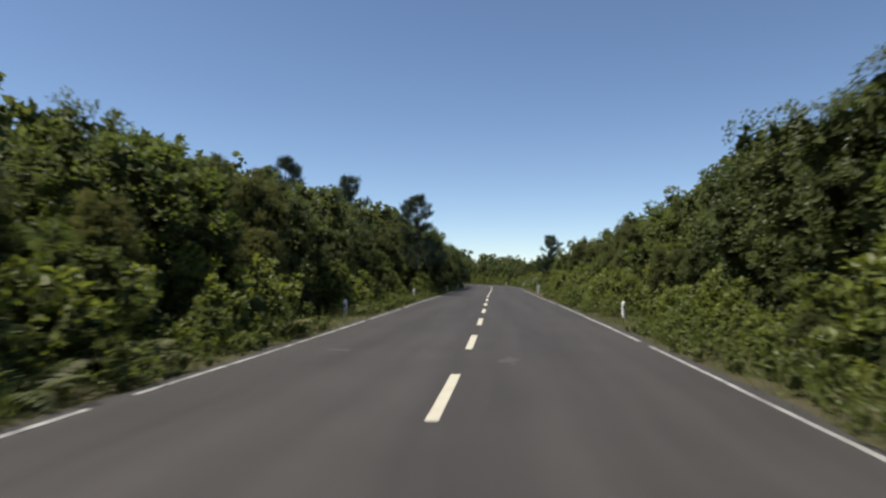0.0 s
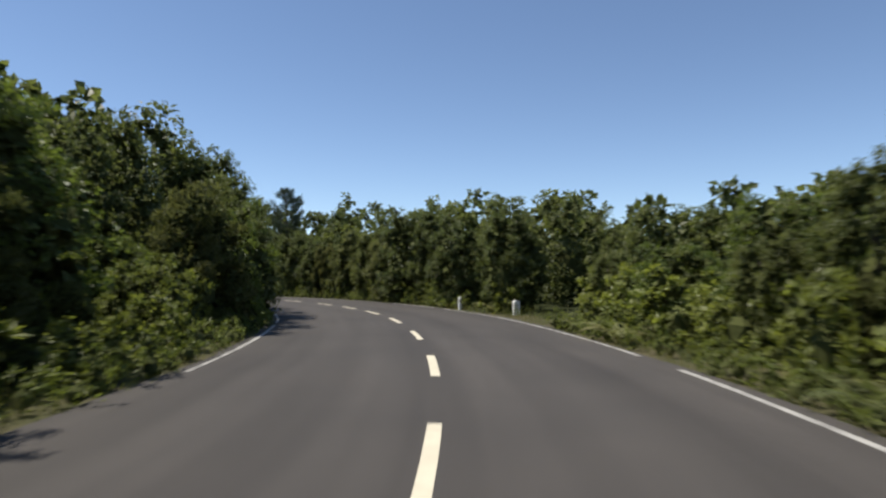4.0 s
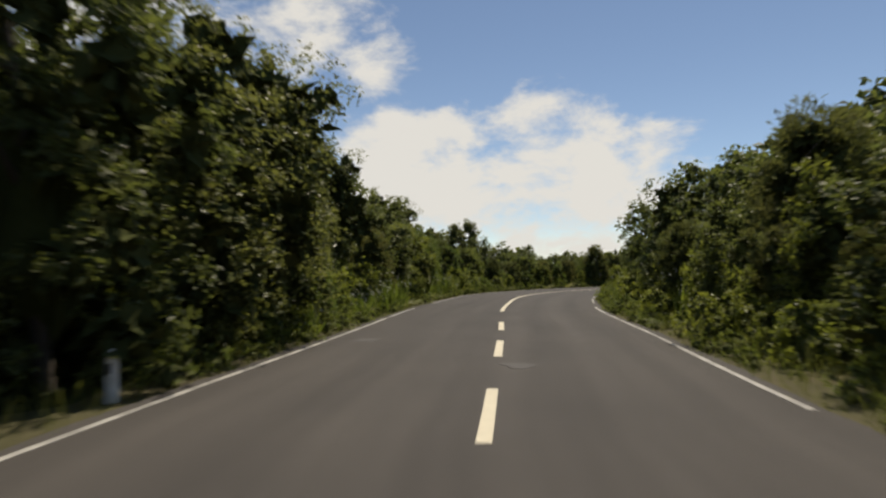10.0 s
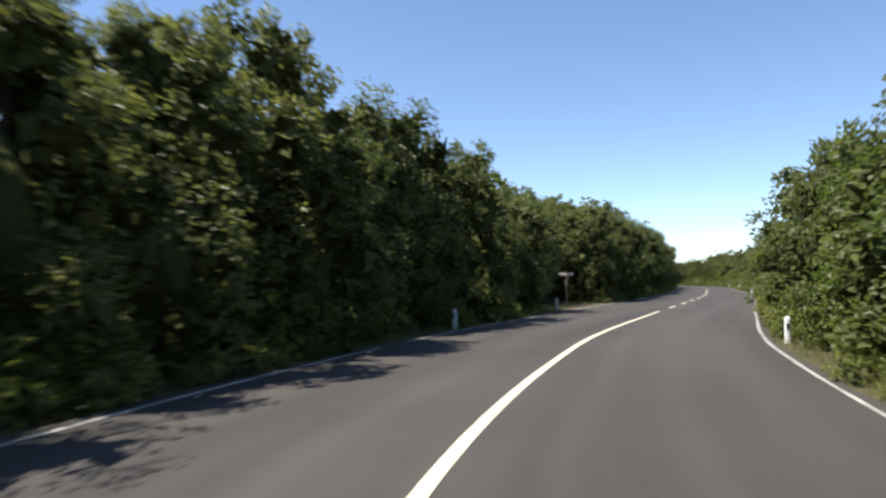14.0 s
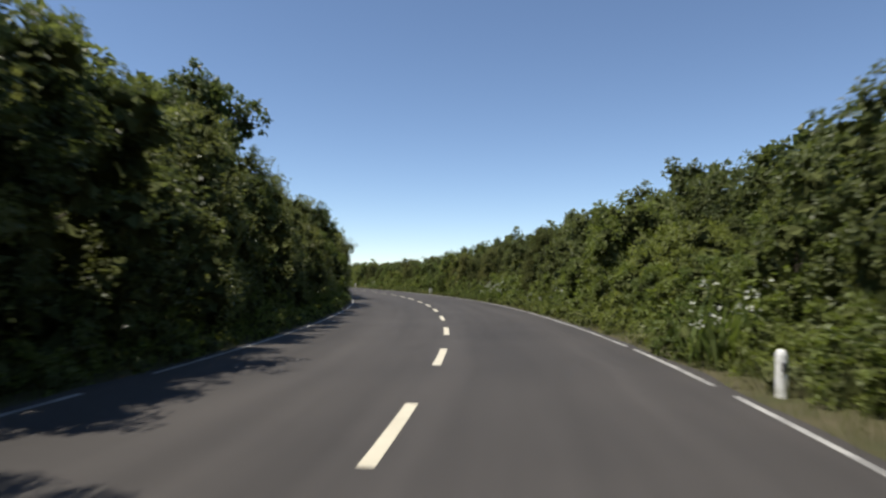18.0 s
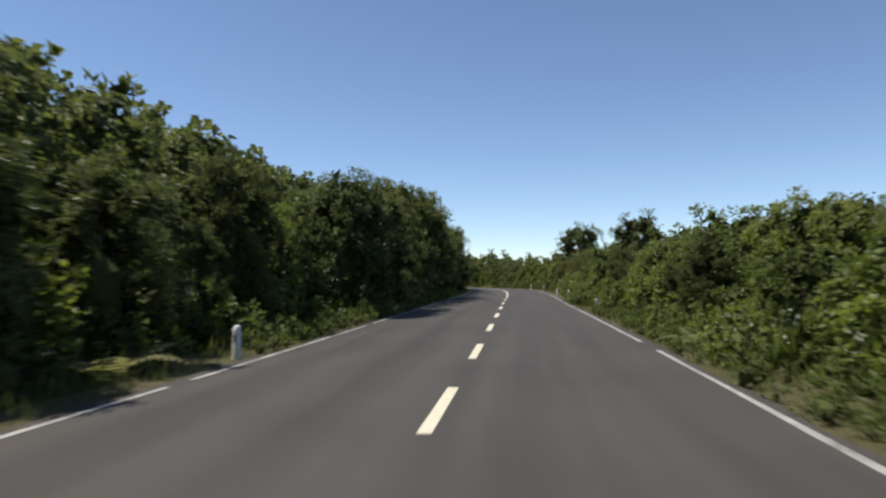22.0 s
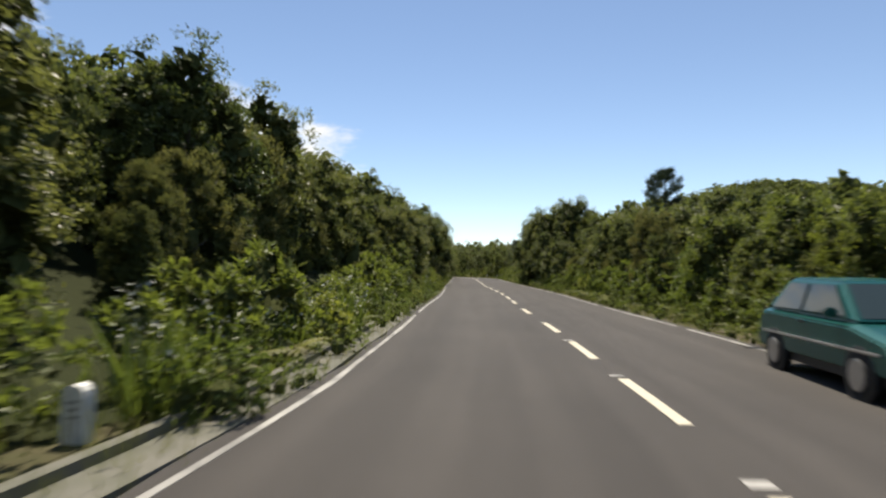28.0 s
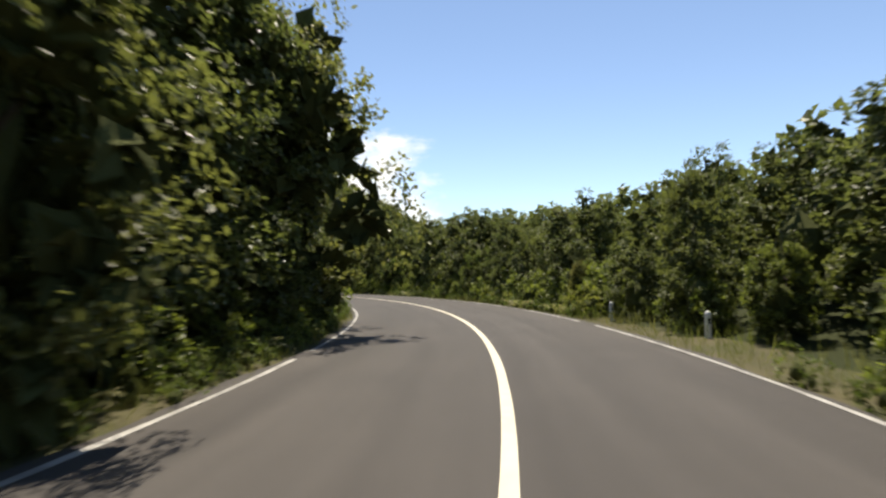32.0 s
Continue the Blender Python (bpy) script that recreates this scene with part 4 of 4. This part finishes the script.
# waist-high shrubs in front of the trees
low_spots, shrub_spots = [], []
for side in (-1, 1):
    s = -26.0
    while s < min(END_S + 70, S_LAST - 3):
        t = float(np.interp(s, S, T_OF_S))
        close = any(side == o and a <= t <= b for o, a, b in CLOSE)
        h = rng.uniform(0.8, 2.1) * (0.7 if close else 1.0)
        r = h * 0.5
        lat = side * (float(edge_at(side, s)) + 0.75 + r * rng.uniform(0.7, 1.2) + (0 if close else rng.uniform(0, 0.9)))
        if not blocked(side, s, abs(lat) - 0.3):
            x, y, _ = on_road(s, lat)
            if clear_of_road(x, y, HALF + 0.4 + r * 0.6):
                kinds, base_h, key = (SHRUB, 3.4, "shrub") if rng.random() < 0.6 else (HEATH, 4.1, "heath")
                z = float(ground_at(x, y)[0]) - 0.05
                if counts[key] < 320 and rng.random() < 0.5:
                    counts[key] += 1
                    plant(rng.choice(kinds), x, y, z, h / base_h, rng.uniform(0, 6.28), rng.uniform(0.85, 1.15))
                else:
                    shrub_spots.append((x, y, z, h, rng.randint(0, 4)))
        s += rng.uniform(0.7, 1.7)
    # knee-high growth right up to the asphalt
    s = -20.0
    while s < END_S + 60:
        lat = side * (float(edge_at(side, s)) + 0.3 + abs(rng.gauss(0, 0.65)))
        if not blocked(side, s, abs(lat) - 0.2):
            x, y, _ = on_road(s, lat)
            low_spots.append((x, y, -0.08, rng.uniform(0.2, 0.5) * (1 + min(1.0, (abs(lat) - HALF) * 0.6)), rng.randint(0, 4)))
        s += rng.uniform(0.22, 0.6)

# rows behind the first, up the slope
for side in (-1, 1):
    for row, (dist, gap) in enumerate(((5.4, 3.0), (8.8, 3.6), (13.0, 4.6), (18.5, 5.4), (26, 6.5), (36, 8.5))):
        s = -25.0
        while s < END_S + 80:
            t = float(np.interp(s, S, T_OF_S))
            extra = sum(m for o, a, b, m in SETBACK if side == o and a <= t <= b)
            lat = side * (float(edge_at(side, s)) + dist + extra + rng.uniform(-1.3, 1.3))
            x, y, _ = on_road(s, lat)
            if not blocked(side, s, abs(lat)) and clear_of_road(x, y, HALF + dist * 0.8):
                z = float(ground_at(x, y)[0]) - 0.1
                high = float(foliage_top(side, t, abs(lat) - 4.0)[0]) * rng.uniform(0.93, 1.0) - z
                (near_spots if row < 1 else stuff_spots if row < 5 else far).append((x, y, z, max(0.3, high / 5.8 * rng.uniform(0.74, 1.05)), rng.randint(0, 3)))
            s += gap * rng.uniform(0.8, 1.2)


def scatter(name, label, spots, shapes, mats):
    """Many plants joined into one sheet of woodland."""
    rs = np.random.RandomState(len(spots))
    V, Q, Tr, dim, off_ = [], [], [], [], 0
    for x, y, z, sc, k in spots:
        v, q, t, outer = shapes[k % len(shapes)]
        g = rs.uniform(0, 6.28)
        c, s_ = math.cos(g), math.sin(g)
        wide = min(sc, 1.9) * rs.uniform(0.9, 1.2)
        w = np.stack([(v[:, 0] * c - v[:, 1] * s_) * wide + x, (v[:, 0] * s_ + v[:, 1] * c) * wide + y, v[:, 2] * sc + z], 1)
        V.append(w.astype(np.float32)), Q.append(q + off_), Tr.append(t + off_), dim.append(np.arange(len(q)) >= outer)
        off_ += len(v)
    q, t = np.concatenate(Q), np.concatenate(Tr)
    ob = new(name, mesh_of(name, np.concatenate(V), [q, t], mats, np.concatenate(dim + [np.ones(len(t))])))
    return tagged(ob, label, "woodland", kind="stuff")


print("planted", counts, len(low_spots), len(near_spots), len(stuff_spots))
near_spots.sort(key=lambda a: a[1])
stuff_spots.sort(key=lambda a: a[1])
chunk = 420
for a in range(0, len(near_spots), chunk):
    scatter("roadside_thicket", "thick evergreen thicket behind the roadside trees", near_spots[a:a + chunk], MID_CROWN, [M_WOODS, M_INNER_SHADE])
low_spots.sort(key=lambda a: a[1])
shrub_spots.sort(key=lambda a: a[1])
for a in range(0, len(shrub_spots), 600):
    scatter("roadside_shrubs", "waist-high green shrubs in front of the trees", shrub_spots[a:a + 600], SMALL_CROWN, [M_GORSE, M_INNER_SHADE])
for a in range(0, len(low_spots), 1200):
    scatter("roadside_undergrowth", "low green undergrowth at the foot of the trees", low_spots[a:a + 1200], TINY_CROWN, [M_GORSE, M_INNER_SHADE])
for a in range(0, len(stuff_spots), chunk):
    scatter("hillside_scrub", "thick evergreen scrub climbing behind the roadside trees", stuff_spots[a:a + chunk], FAR_CROWN, [M_WOODS, M_INNER_SHADE])
rs = np.random.RandomState(77)
cand = np.stack([rs.uniform(-760, 110, 9000), rs.uniform(-120, 640, 9000)], 1)
clat, cidx = nearest(cand[:, 0], cand[:, 1])
ok = (np.abs(clat) > 42) & (np.abs(clat) < 330)
for (x, y), z in zip(cand[ok][:3600], ground_at(cand[ok][:3600, 0], cand[ok][:3600, 1])):
    far.append((x, y, float(z) - 0.3, rs.uniform(0.45, 1.0), rs.randint(0, 3)))
for hx_, hy_, top, sx, sy in HILLS[:3]:
    hp = np.stack([rs.normal(hx_, sx * 0.9, 1500), rs.normal(hy_, sy * 0.9, 1500)], 1)
    hl, _ = nearest(hp[:, 0], hp[:, 1])
    hp = hp[np.abs(hl) > 100]
    for (x, y), z in zip(hp, ground_at(hp[:, 0], hp[:, 1])):
        far.append((x, y, float(z) - 0.5, rs.uniform(0.7, 1.25), rs.randint(0, 3)))
scatter("distant_woods", "distant evergreen woods covering the hills", far, BLOB_CROWN, [M_WOODS, M_INNER_SHADE])


# white-flowering stalks among the undergrowth
def flower_clump(seed):
    rs_ = np.random.RandomState(seed)
    n = 46
    base = np.concatenate([rs_.randn(n, 2) * 0.13, np.zeros((n, 1))], 1)
    v, q = leaves(rs_, base, np.tile([0, 0, 1.0], (n, 1)), 0.75, 0.05, 0.28, 0.3)
    tips = v.reshape(-1, 4, 3)[::3, 2]
    heads = np.repeat(tips, 5, 0) + rs_.randn(len(tips) * 5, 3) * 0.03
    v2, q2 = leaves(rs_, heads, rs_.randn(len(heads), 3), 0.045, 0.035, 0.4, 0.4)
    return np.concatenate([v, v2]), np.concatenate([q, q2 + len(v)]), np.zeros((0, 3), np.int32), len(q)


FLOWERS = [flower_clump(141 + k) for k in range(3)]
bloom = []
for side, a, b, count in ((1, 450, 720, 48), (1, 0, 110, 14), (-1, 780, 880, 24), (1, 150, 330, 26), (-1, 300, 370, 14)):
    for k in range(count):
        s = rng.uniform(a, b)
        lat = side * (float(edge_at(side, s)) + rng.uniform(0.7, 1.9))
        if not blocked(side, s, abs(lat)):
            x, y, _ = on_road(s, lat)
            bloom.append((x, y, float(ground_at(x, y)[0]) - 0.02 if abs(lat) > 6.2 else -0.08, rng.uniform(0.8, 1.7), rng.randint(0, 2)))
scatter("white_wildflowers", "tall white wildflowers on thin green stalks", bloom, FLOWERS, [M_GORSE, M_FLOWER])

# low growth on the verge
for side in (-1, 1):
    s = -12.0
    while s < END_S + 60:
        lat = side * (float(edge_at(side, s)) + rng.uniform(0.5, 1.7))
        if not blocked(side, s, abs(lat)):
            x, y, _ = on_road(s, lat)
            z = -0.07
            if rng.random() < 0.48 and counts["fern"] < 300:
                counts["fern"] += 1
                plant(rng.choice(FERN), x, y, z, rng.uniform(0.6, 1.15), rng.uniform(0, 6.28))
            elif counts["bush"] < 300:
                counts["bush"] += 1
                plant(rng.choice(BUSH), x, y, z, rng.uniform(0.4, 0.95), rng.uniform(0, 6.28))
        s += rng.uniform(1.6, 4.6)

# pines that stand out: metres along the road, offset, height of the tip over the road
for k, (s, lat, top) in enumerate(((48, -15.7, 10.7), (45, -10.0, 8.7), (51, -5.9, 8.1), (70.5, 6.5, 6.1), (162, -9.9, 9.6), (172, 13, 10.5), (182, 10.5, 9.5), (268, -13, 9.0), (834, 13.6, 9.6), (886, 6.4, 6.4))):
    x, y, _ = on_road(s, lat)
    z = float(ground_at(x, y)[0]) - 0.1
    plant(PINE[k % 2], x, y, z, max(0.45, (top - z) / 9.0), k * 1.3)

# single trees that show against the sky, some with a bare stem under an umbrella of leaves
for k, (s, lat, top, kind, full) in enumerate(((354.3, -6.1, 4.2, HEATH[0], 4.2), (356.8, -6.3, 3.3, HEATH[1], 4.2), (350, -19, 7.2, LAUREL[0], 6.1), (681, 10.5, 6.8, LAUREL[1], 6.1), (716, 15, 9.3, LAUREL[2], 6.1), (549, -10, 9.6, UMBRELLA[0], 5.2), (79, 6.2, 3.9, UMBRELLA[1], 5.2), (845, 8.4, 8.6, LAUREL[0], 6.1), (850, 9.2, 8.8, LAUREL[1], 6.1), (334, -10.5, 7.2, LAUREL[2], 6.1), (846, 6.3, 7.4, LAUREL[0], 6.1), (849, 6.6, 7.8, LAUREL[1], 6.1), (853, 6.6, 7.6, LAUREL[2], 6.1), (417, -7.0, 7.6, LAUREL[0], 6.1), (246, 7.6, 6.3, LAUREL[1], 6.1), (905, -6.6, 10.5, LAUREL[1], 6.1))):
    x, y, _ = on_road(s, lat)
    z = float(ground_at(x, y)[0]) - 0.05
    plant(kind, x, y, z, (top - z) / full, k * 2.1, 1.0)


# grass along both edges
def grass(name, s0, s1, side, seed):
    rs = np.random.RandomState(seed)
    n = int((s1 - s0) * 85)
    ss = rs.uniform(s0, s1, n)
    lat = side * (edge_at(side, ss) + 0.06 + np.abs(rs.gamma(1.5, 0.45, n)))
    keep = lat * side < edge_at(side, ss) + 2.9
    for o, a, b, reach in OPENINGS:
        if o == side:
            keep &= ~((ss > a) & (ss < b) & (np.abs(lat) < reach) & (rs.rand(n) < 0.6))
    ss, lat = ss[keep], lat[keep]
    base = on_road(ss, lat, -0.06)
    tall = 0.12 + 0.32 * np.clip((np.abs(lat) - edge_at(side, ss)) / 1.2, 0, 1)
    v, q = leaves(rs, base, np.tile([0, 0, 1.0], (len(base), 1)), 1.0, 0.035, 0.33, 0.2)
    v = v.reshape(-1, 4, 3)
    v = base[:, None] + (v - base[:, None]) * (tall * rs.uniform(0.6, 1.5, len(base)))[:, None, None] * np.array([1, 1, 1.0])
    ob = new(name, mesh_of(name, v.reshape(-1, 3), q, [M_GRASS]))
    tagged(ob, "green and straw-coloured grass along the asphalt", "grass", kind="stuff")


for side in (-1, 1):
    for k in range(8):
        grass("verge_grass", -20 + k * 120.0, 100 + k * 120.0, side, 300 + k * 2 + side)


# ================= roadside posts, sign, gutter =================
def marker_post():
    """Short round-topped concrete post with a dark reflector mark on each face."""
    p = thing("marker_post", "short whitewashed concrete marker post with a dark mark", "post", "marker posts")
    part("shaft", lathe([(0.085, -0.2), (0.085, 0.0), (0.078, 0.5), (0.074, 0.58), (0.06, 0.63), (0.03, 0.655)], 14), M_WHITE, p)
    part("dark_mark", block(0.012, 0.06, 0.13, 0.003, (0.083, 0, 0.42)), M_BLACK, p, "black painted mark")
    part("dark_mark", block(0.012, 0.06, 0.13, 0.003, (-0.083, 0, 0.42)), M_BLACK, p, "black painted mark")
    return p


def marker_stone():
    """Larger square kilometre stone with a rounded head; its writing cannot be read and stays plain bars."""
    p = thing("kilometre_stone", "white kilometre stone with faded dark lettering", "stone", "kilometre stones")
    bm = bmesh.new()
    prof = [(-0.16, -0.2), (-0.16, 0.62), (-0.15, 0.70), (-0.11, 0.76), (0, 0.79), (0.11, 0.76), (0.15, 0.70), (0.16, 0.62), (0.16, -0.2)]
    a = [bm.verts.new((x, -0.12, z)) for x, z in prof]
    b = [bm.verts.new((x, 0.12, z)) for x, z in prof]
    bm.faces.new(a), bm.faces.new(b[::-1])
    for k in range(len(prof)):
        bm.faces.new((a[k], b[k], b[(k + 1) % len(prof)], a[(k + 1) % len(prof)]))
    bmesh.ops.recalc_face_normals(bm, faces=bm.faces[:])
    part("stone_body", bm, M_WHITE, p)
    for z, w in ((0.56, 0.17), (0.46, 0.12), (0.36, 0.19)):
        part("lettering_bar", block(w, 0.008, 0.035, 0.002, (0, -0.123, z)), M_GREY, p, "faded grey lettering bar")
    return p


post, stone = marker_post(), marker_stone()
first_post = [True]
for s, lat in POSTS:
    x, y, _ = on_road(s, lat)
    m = pose(x, y, -0.06, 0, 0, heading(s) + 90 + (s * 13) % 9 - 4)
    if first_post[0]:
        post.matrix_world, first_post[0] = m, False
    else:
        copy_plain(post, m)
first_post = [True]
for s, lat, sc in STONES:
    x, y, _ = on_road(s, lat)
    m = pose(x, y, -0.06, 0, 0, heading(s) + (s * 7) % 11 - 5) @ Matrix.Scale(sc, 4)
    if first_post[0]:
        stone.matrix_world, first_post[0] = m, False
    else:
        copy_plain(stone, m)

sign = thing("trail_sign", "weathered wooden trail sign board on a thin pole", "sign")
part("pole", lathe([(0.03, -0.2), (0.03, 2.05), (0.02, 2.08)], 10), M_SIGNWOOD, sign)
board = part("board", block(0.95, 0.04, 0.2, 0.01, (-0.02, -0.045, 1.93)), M_SIGNWOOD, sign)
for k in range(3):
    part("lettering_bar", block(0.2, 0.006, 0.05, 0.002, (-0.32 + k * 0.28, -0.068, 1.93)), M_WHITE, board, "pale unreadable lettering bar")
x, y, _ = on_road(442.7, -6.0)
sign.matrix_world = pose(x, y, -0.05, 0, 0, heading(442.7) - 6)

# concrete gutter with a raised lip on the left after the lay-by
for s0, s1 in ((783.5, 812.0),):
    g = tagged(thing("roadside_gutter", "shallow concrete gutter with a raised lip", "gutter"), kind="structure")
    mesh_part("gutter_bed", ribbon("gutter_bed", s0, s1, lambda q: -edge_at(-1, q) - 0.75, lambda q: -edge_at(-1, q) - 0.24, 0.012, M_GUTTER, thick=0.2, wobble0=0.02, wobble1=0.02), g)
    mesh_part("gutter_lip", ribbon("gutter_lip", s0, s1, lambda q: -edge_at(-1, q) - 0.90, lambda q: -edge_at(-1, q) - 0.76, 0.10, M_GUTTER, thick=0.3, wobble0=0.02, wobble1=0.01), g)


# ================= parked hatchback =================
M_CARPAINT = material("teal_car_paint", (0.008, 0.105, 0.095), 0.25, metal=0.4, scale=3, amount=0.15, fine=200)
M_TRIM = material("dark_plastic_trim", (0.025, 0.027, 0.028), 0.55, scale=9)
M_RUBBER = material("tyre_rubber", (0.02, 0.02, 0.02), 0.85, scale=9)
M_ALLOY = material("wheel_alloy", (0.5, 0.5, 0.5), 0.35, metal=0.9, scale=9, amount=0.2)
M_LAMP = material("lamp_lens", (0.62, 0.64, 0.66), 0.12, scale=9, amount=0.1)
M_PLATE = material("number_plate", (0.75, 0.75, 0.72), 0.4, scale=9, amount=0.1)
M_GLASS = bpy.data.materials.new("car_glass")
M_GLASS.use_nodes = True
gb = M_GLASS.node_tree.nodes["Principled BSDF"]
gb.inputs["Base Color"].default_value, gb.inputs["Roughness"].default_value = (0.03, 0.045, 0.045, 1), 0.05


def hatchback():
    """Small three-door hatchback, nose towards -y."""
    car = thing("hatchback_car", "dark teal three-door hatchback parked at the road edge", "car")
    # side outline of the lower body, front to rear
    low = [(-1.86, 0.30), (-1.90, 0.45), (-1.86, 0.62), (-1.72, 0.72), (-0.95, 0.86), (1.72, 0.90), (1.84, 0.80), (1.87, 0.45), (1.83, 0.28)]
    wheels = ((-1.18, 0.28), (1.22, 0.28))

    def hull(outline, half, tuck):
        bm = bmesh.new()
        layers = []
        for f, w in ((-1, half - 0.0), (-0.86, half), (0.86, half), (1, half)):
            layers.append([bm.verts.new(((f * half), y * (1 if abs(f) < 1 else 0.985), z + (0.0 if abs(f) < 1 else (-tuck if z > 0.6 else tuck)))) for y, z in outline])
        for a, b in zip(layers, layers[1:]):
            for k in range(len(outline)):
                bm.faces.new((a[k], a[(k + 1) % len(outline)], b[(k + 1) % len(outline)], b[k]))
        bm.faces.new(layers[0]), bm.faces.new(layers[-1][::-1])
        bmesh.ops.recalc_face_normals(bm, faces=bm.faces[:])
        bmesh.ops.bevel(bm, geom=bm.edges[:], offset=0.02, segments=2, affect="EDGES")
        return bm
    part("body", hull(low, 0.80, 0.04), M_CARPAINT, car)
    cab = bmesh.new()
    a = [(-0.72, -0.98, 0.86), (0.72, -0.98, 0.86), (0.74, 1.70, 0.90), (-0.74, 1.70, 0.90)]
    b = [(-0.56, -0.28, 1.37), (0.56, -0.28, 1.37), (0.56, 1.18, 1.40), (-0.56, 1.18, 1.40)]
    va, vb = [cab.verts.new(p) for p in a], [cab.verts.new(p) for p in b]
    cab.faces.new(vb), cab.faces.new(va[::-1])
    for k in range(4):
        cab.faces.new((va[k], va[(k + 1) % 4], vb[(k + 1) % 4], vb[k]))
    bmesh.ops.recalc_face_normals(cab, faces=cab.faces[:])
    bmesh.ops.bevel(cab, geom=cab.edges[:], offset=0.05, segments=3, affect="EDGES")
    part("cabin", cab, M_CARPAINT, car)

    def pane(name, pts, out):
        bm = bmesh.new()
        o = Vector(out) * 0.012
        front = [bm.verts.new(Vector(p) + o) for p in pts]
        rear = [bm.verts.new(Vector(p) - o) for p in pts]
        bm.faces.new(front), bm.faces.new(rear[::-1])
        n = len(pts)
        for k in range(n):
            bm.faces.new((front[k], rear[k], rear[(k + 1) % n], front[(k + 1) % n]))
        bmesh.ops.recalc_face_normals(bm, faces=bm.faces[:])
        return part(name, bm, M_GLASS, car, "dark reflecting glass")
    pane("windscreen", [(-0.62, -0.905, 0.91), (0.62, -0.905, 0.91), (0.50, -0.345, 1.32), (-0.50, -0.345, 1.32)], (0, -0.58, 0.81))
    pane("rear_window", [(-0.60, 1.645, 0.96), (0.60, 1.645, 0.96), (0.49, 1.265, 1.33), (-0.49, 1.265, 1.33)], (0, 0.7, 0.7))
    for sx in (-1, 1):
        for y0, y1, y2, y3 in ((-0.72, 0.42, 0.40, -0.24), (0.52, 1.45, 1.10, 0.50)):
            pane("side_window", [(sx * 0.722, y0, 0.94), (sx * 0.722, y1, 0.94), (sx * 0.600, y2, 1.31), (sx * 0.600, y3, 1.31)], (sx * 0.95, 0, 0.3))
        part("side_moulding", block(0.03, 3.3, 0.035, 0.008, (sx * 0.812, 0.02, 0.56)), M_ALLOY, car, "thin silver side strip")
        part("door_handle", block(0.03, 0.16, 0.035, 0.008, (sx * 0.812, 0.30, 0.80)), M_TRIM, car)
        part("mirror", block(0.16, 0.10, 0.12, 0.03, (sx * 0.86, -0.66, 0.98)), M_CARPAINT, car)
        part("headlight", block(0.34, 0.10, 0.15, 0.03, (sx * 0.58, -1.83, 0.64)), M_LAMP, car, "clear headlight lens")
        part("wheel_arch", lathe_x(0.345, 0.05, sx * 0.785, -1.18), M_TRIM, car)
        part("wheel_arch", lathe_x(0.345, 0.05, sx * 0.785, 1.22), M_TRIM, car)
        for yy, _z in wheels:
            w = part("wheel", lathe_x(0.285, 0.17, sx * 0.735, yy), M_RUBBER, car, "black rubber tyre")
            part("rim", lathe_x(0.19, 0.03, sx * 0.825, yy), M_ALLOY, w, "silver alloy rim")
    part("front_bumper", block(1.60, 0.16, 0.24, 0.05, (0, -1.88, 0.40)), M_TRIM, car)
    part("rear_bumper", block(1.58, 0.14, 0.24, 0.05, (0, 1.86, 0.42)), M_TRIM, car)
    part("grille", block(0.62, 0.05, 0.08, 0.015, (0, -1.865, 0.655)), M_TRIM, car)
    part("number_plate", block(0.5, 0.02, 0.11, 0.006, (0, -1.97, 0.42)), M_PLATE, car, "pale number plate with plain bars")
    for k in range(3):
        part("plate_bar", block(0.10, 0.008, 0.06, 0.002, (-0.15 + k * 0.15, -1.982, 0.42)), M_BLACK, car)
    part("underbody", block(1.45, 3.4, 0.16, 0.02, (0, 0, 0.26)), M_TRIM, car)
    return car


def lathe_x(r, width, x, y, z=0.285):
    """A disc-like solid turned about the car's cross axis."""
    bm = lathe([(r * 0.55, -width / 2), (r * 0.93, -width / 2), (r, -width * 0.36), (r, width * 0.36), (r * 0.93, width / 2), (r * 0.55, width / 2)], 22)
    bmesh.ops.rotate(bm, verts=bm.verts[:], matrix=Matrix.Rotation(radians(90), 3, "Y"))
    bmesh.ops.translate(bm, verts=bm.verts[:], vec=(x, y, z))
    return bm


car = hatchback()
x, y, _ = on_road(792.3, 3.3)
car.matrix_world = pose(x, y, 0.003, 0, 0, heading(792.3) - 4)
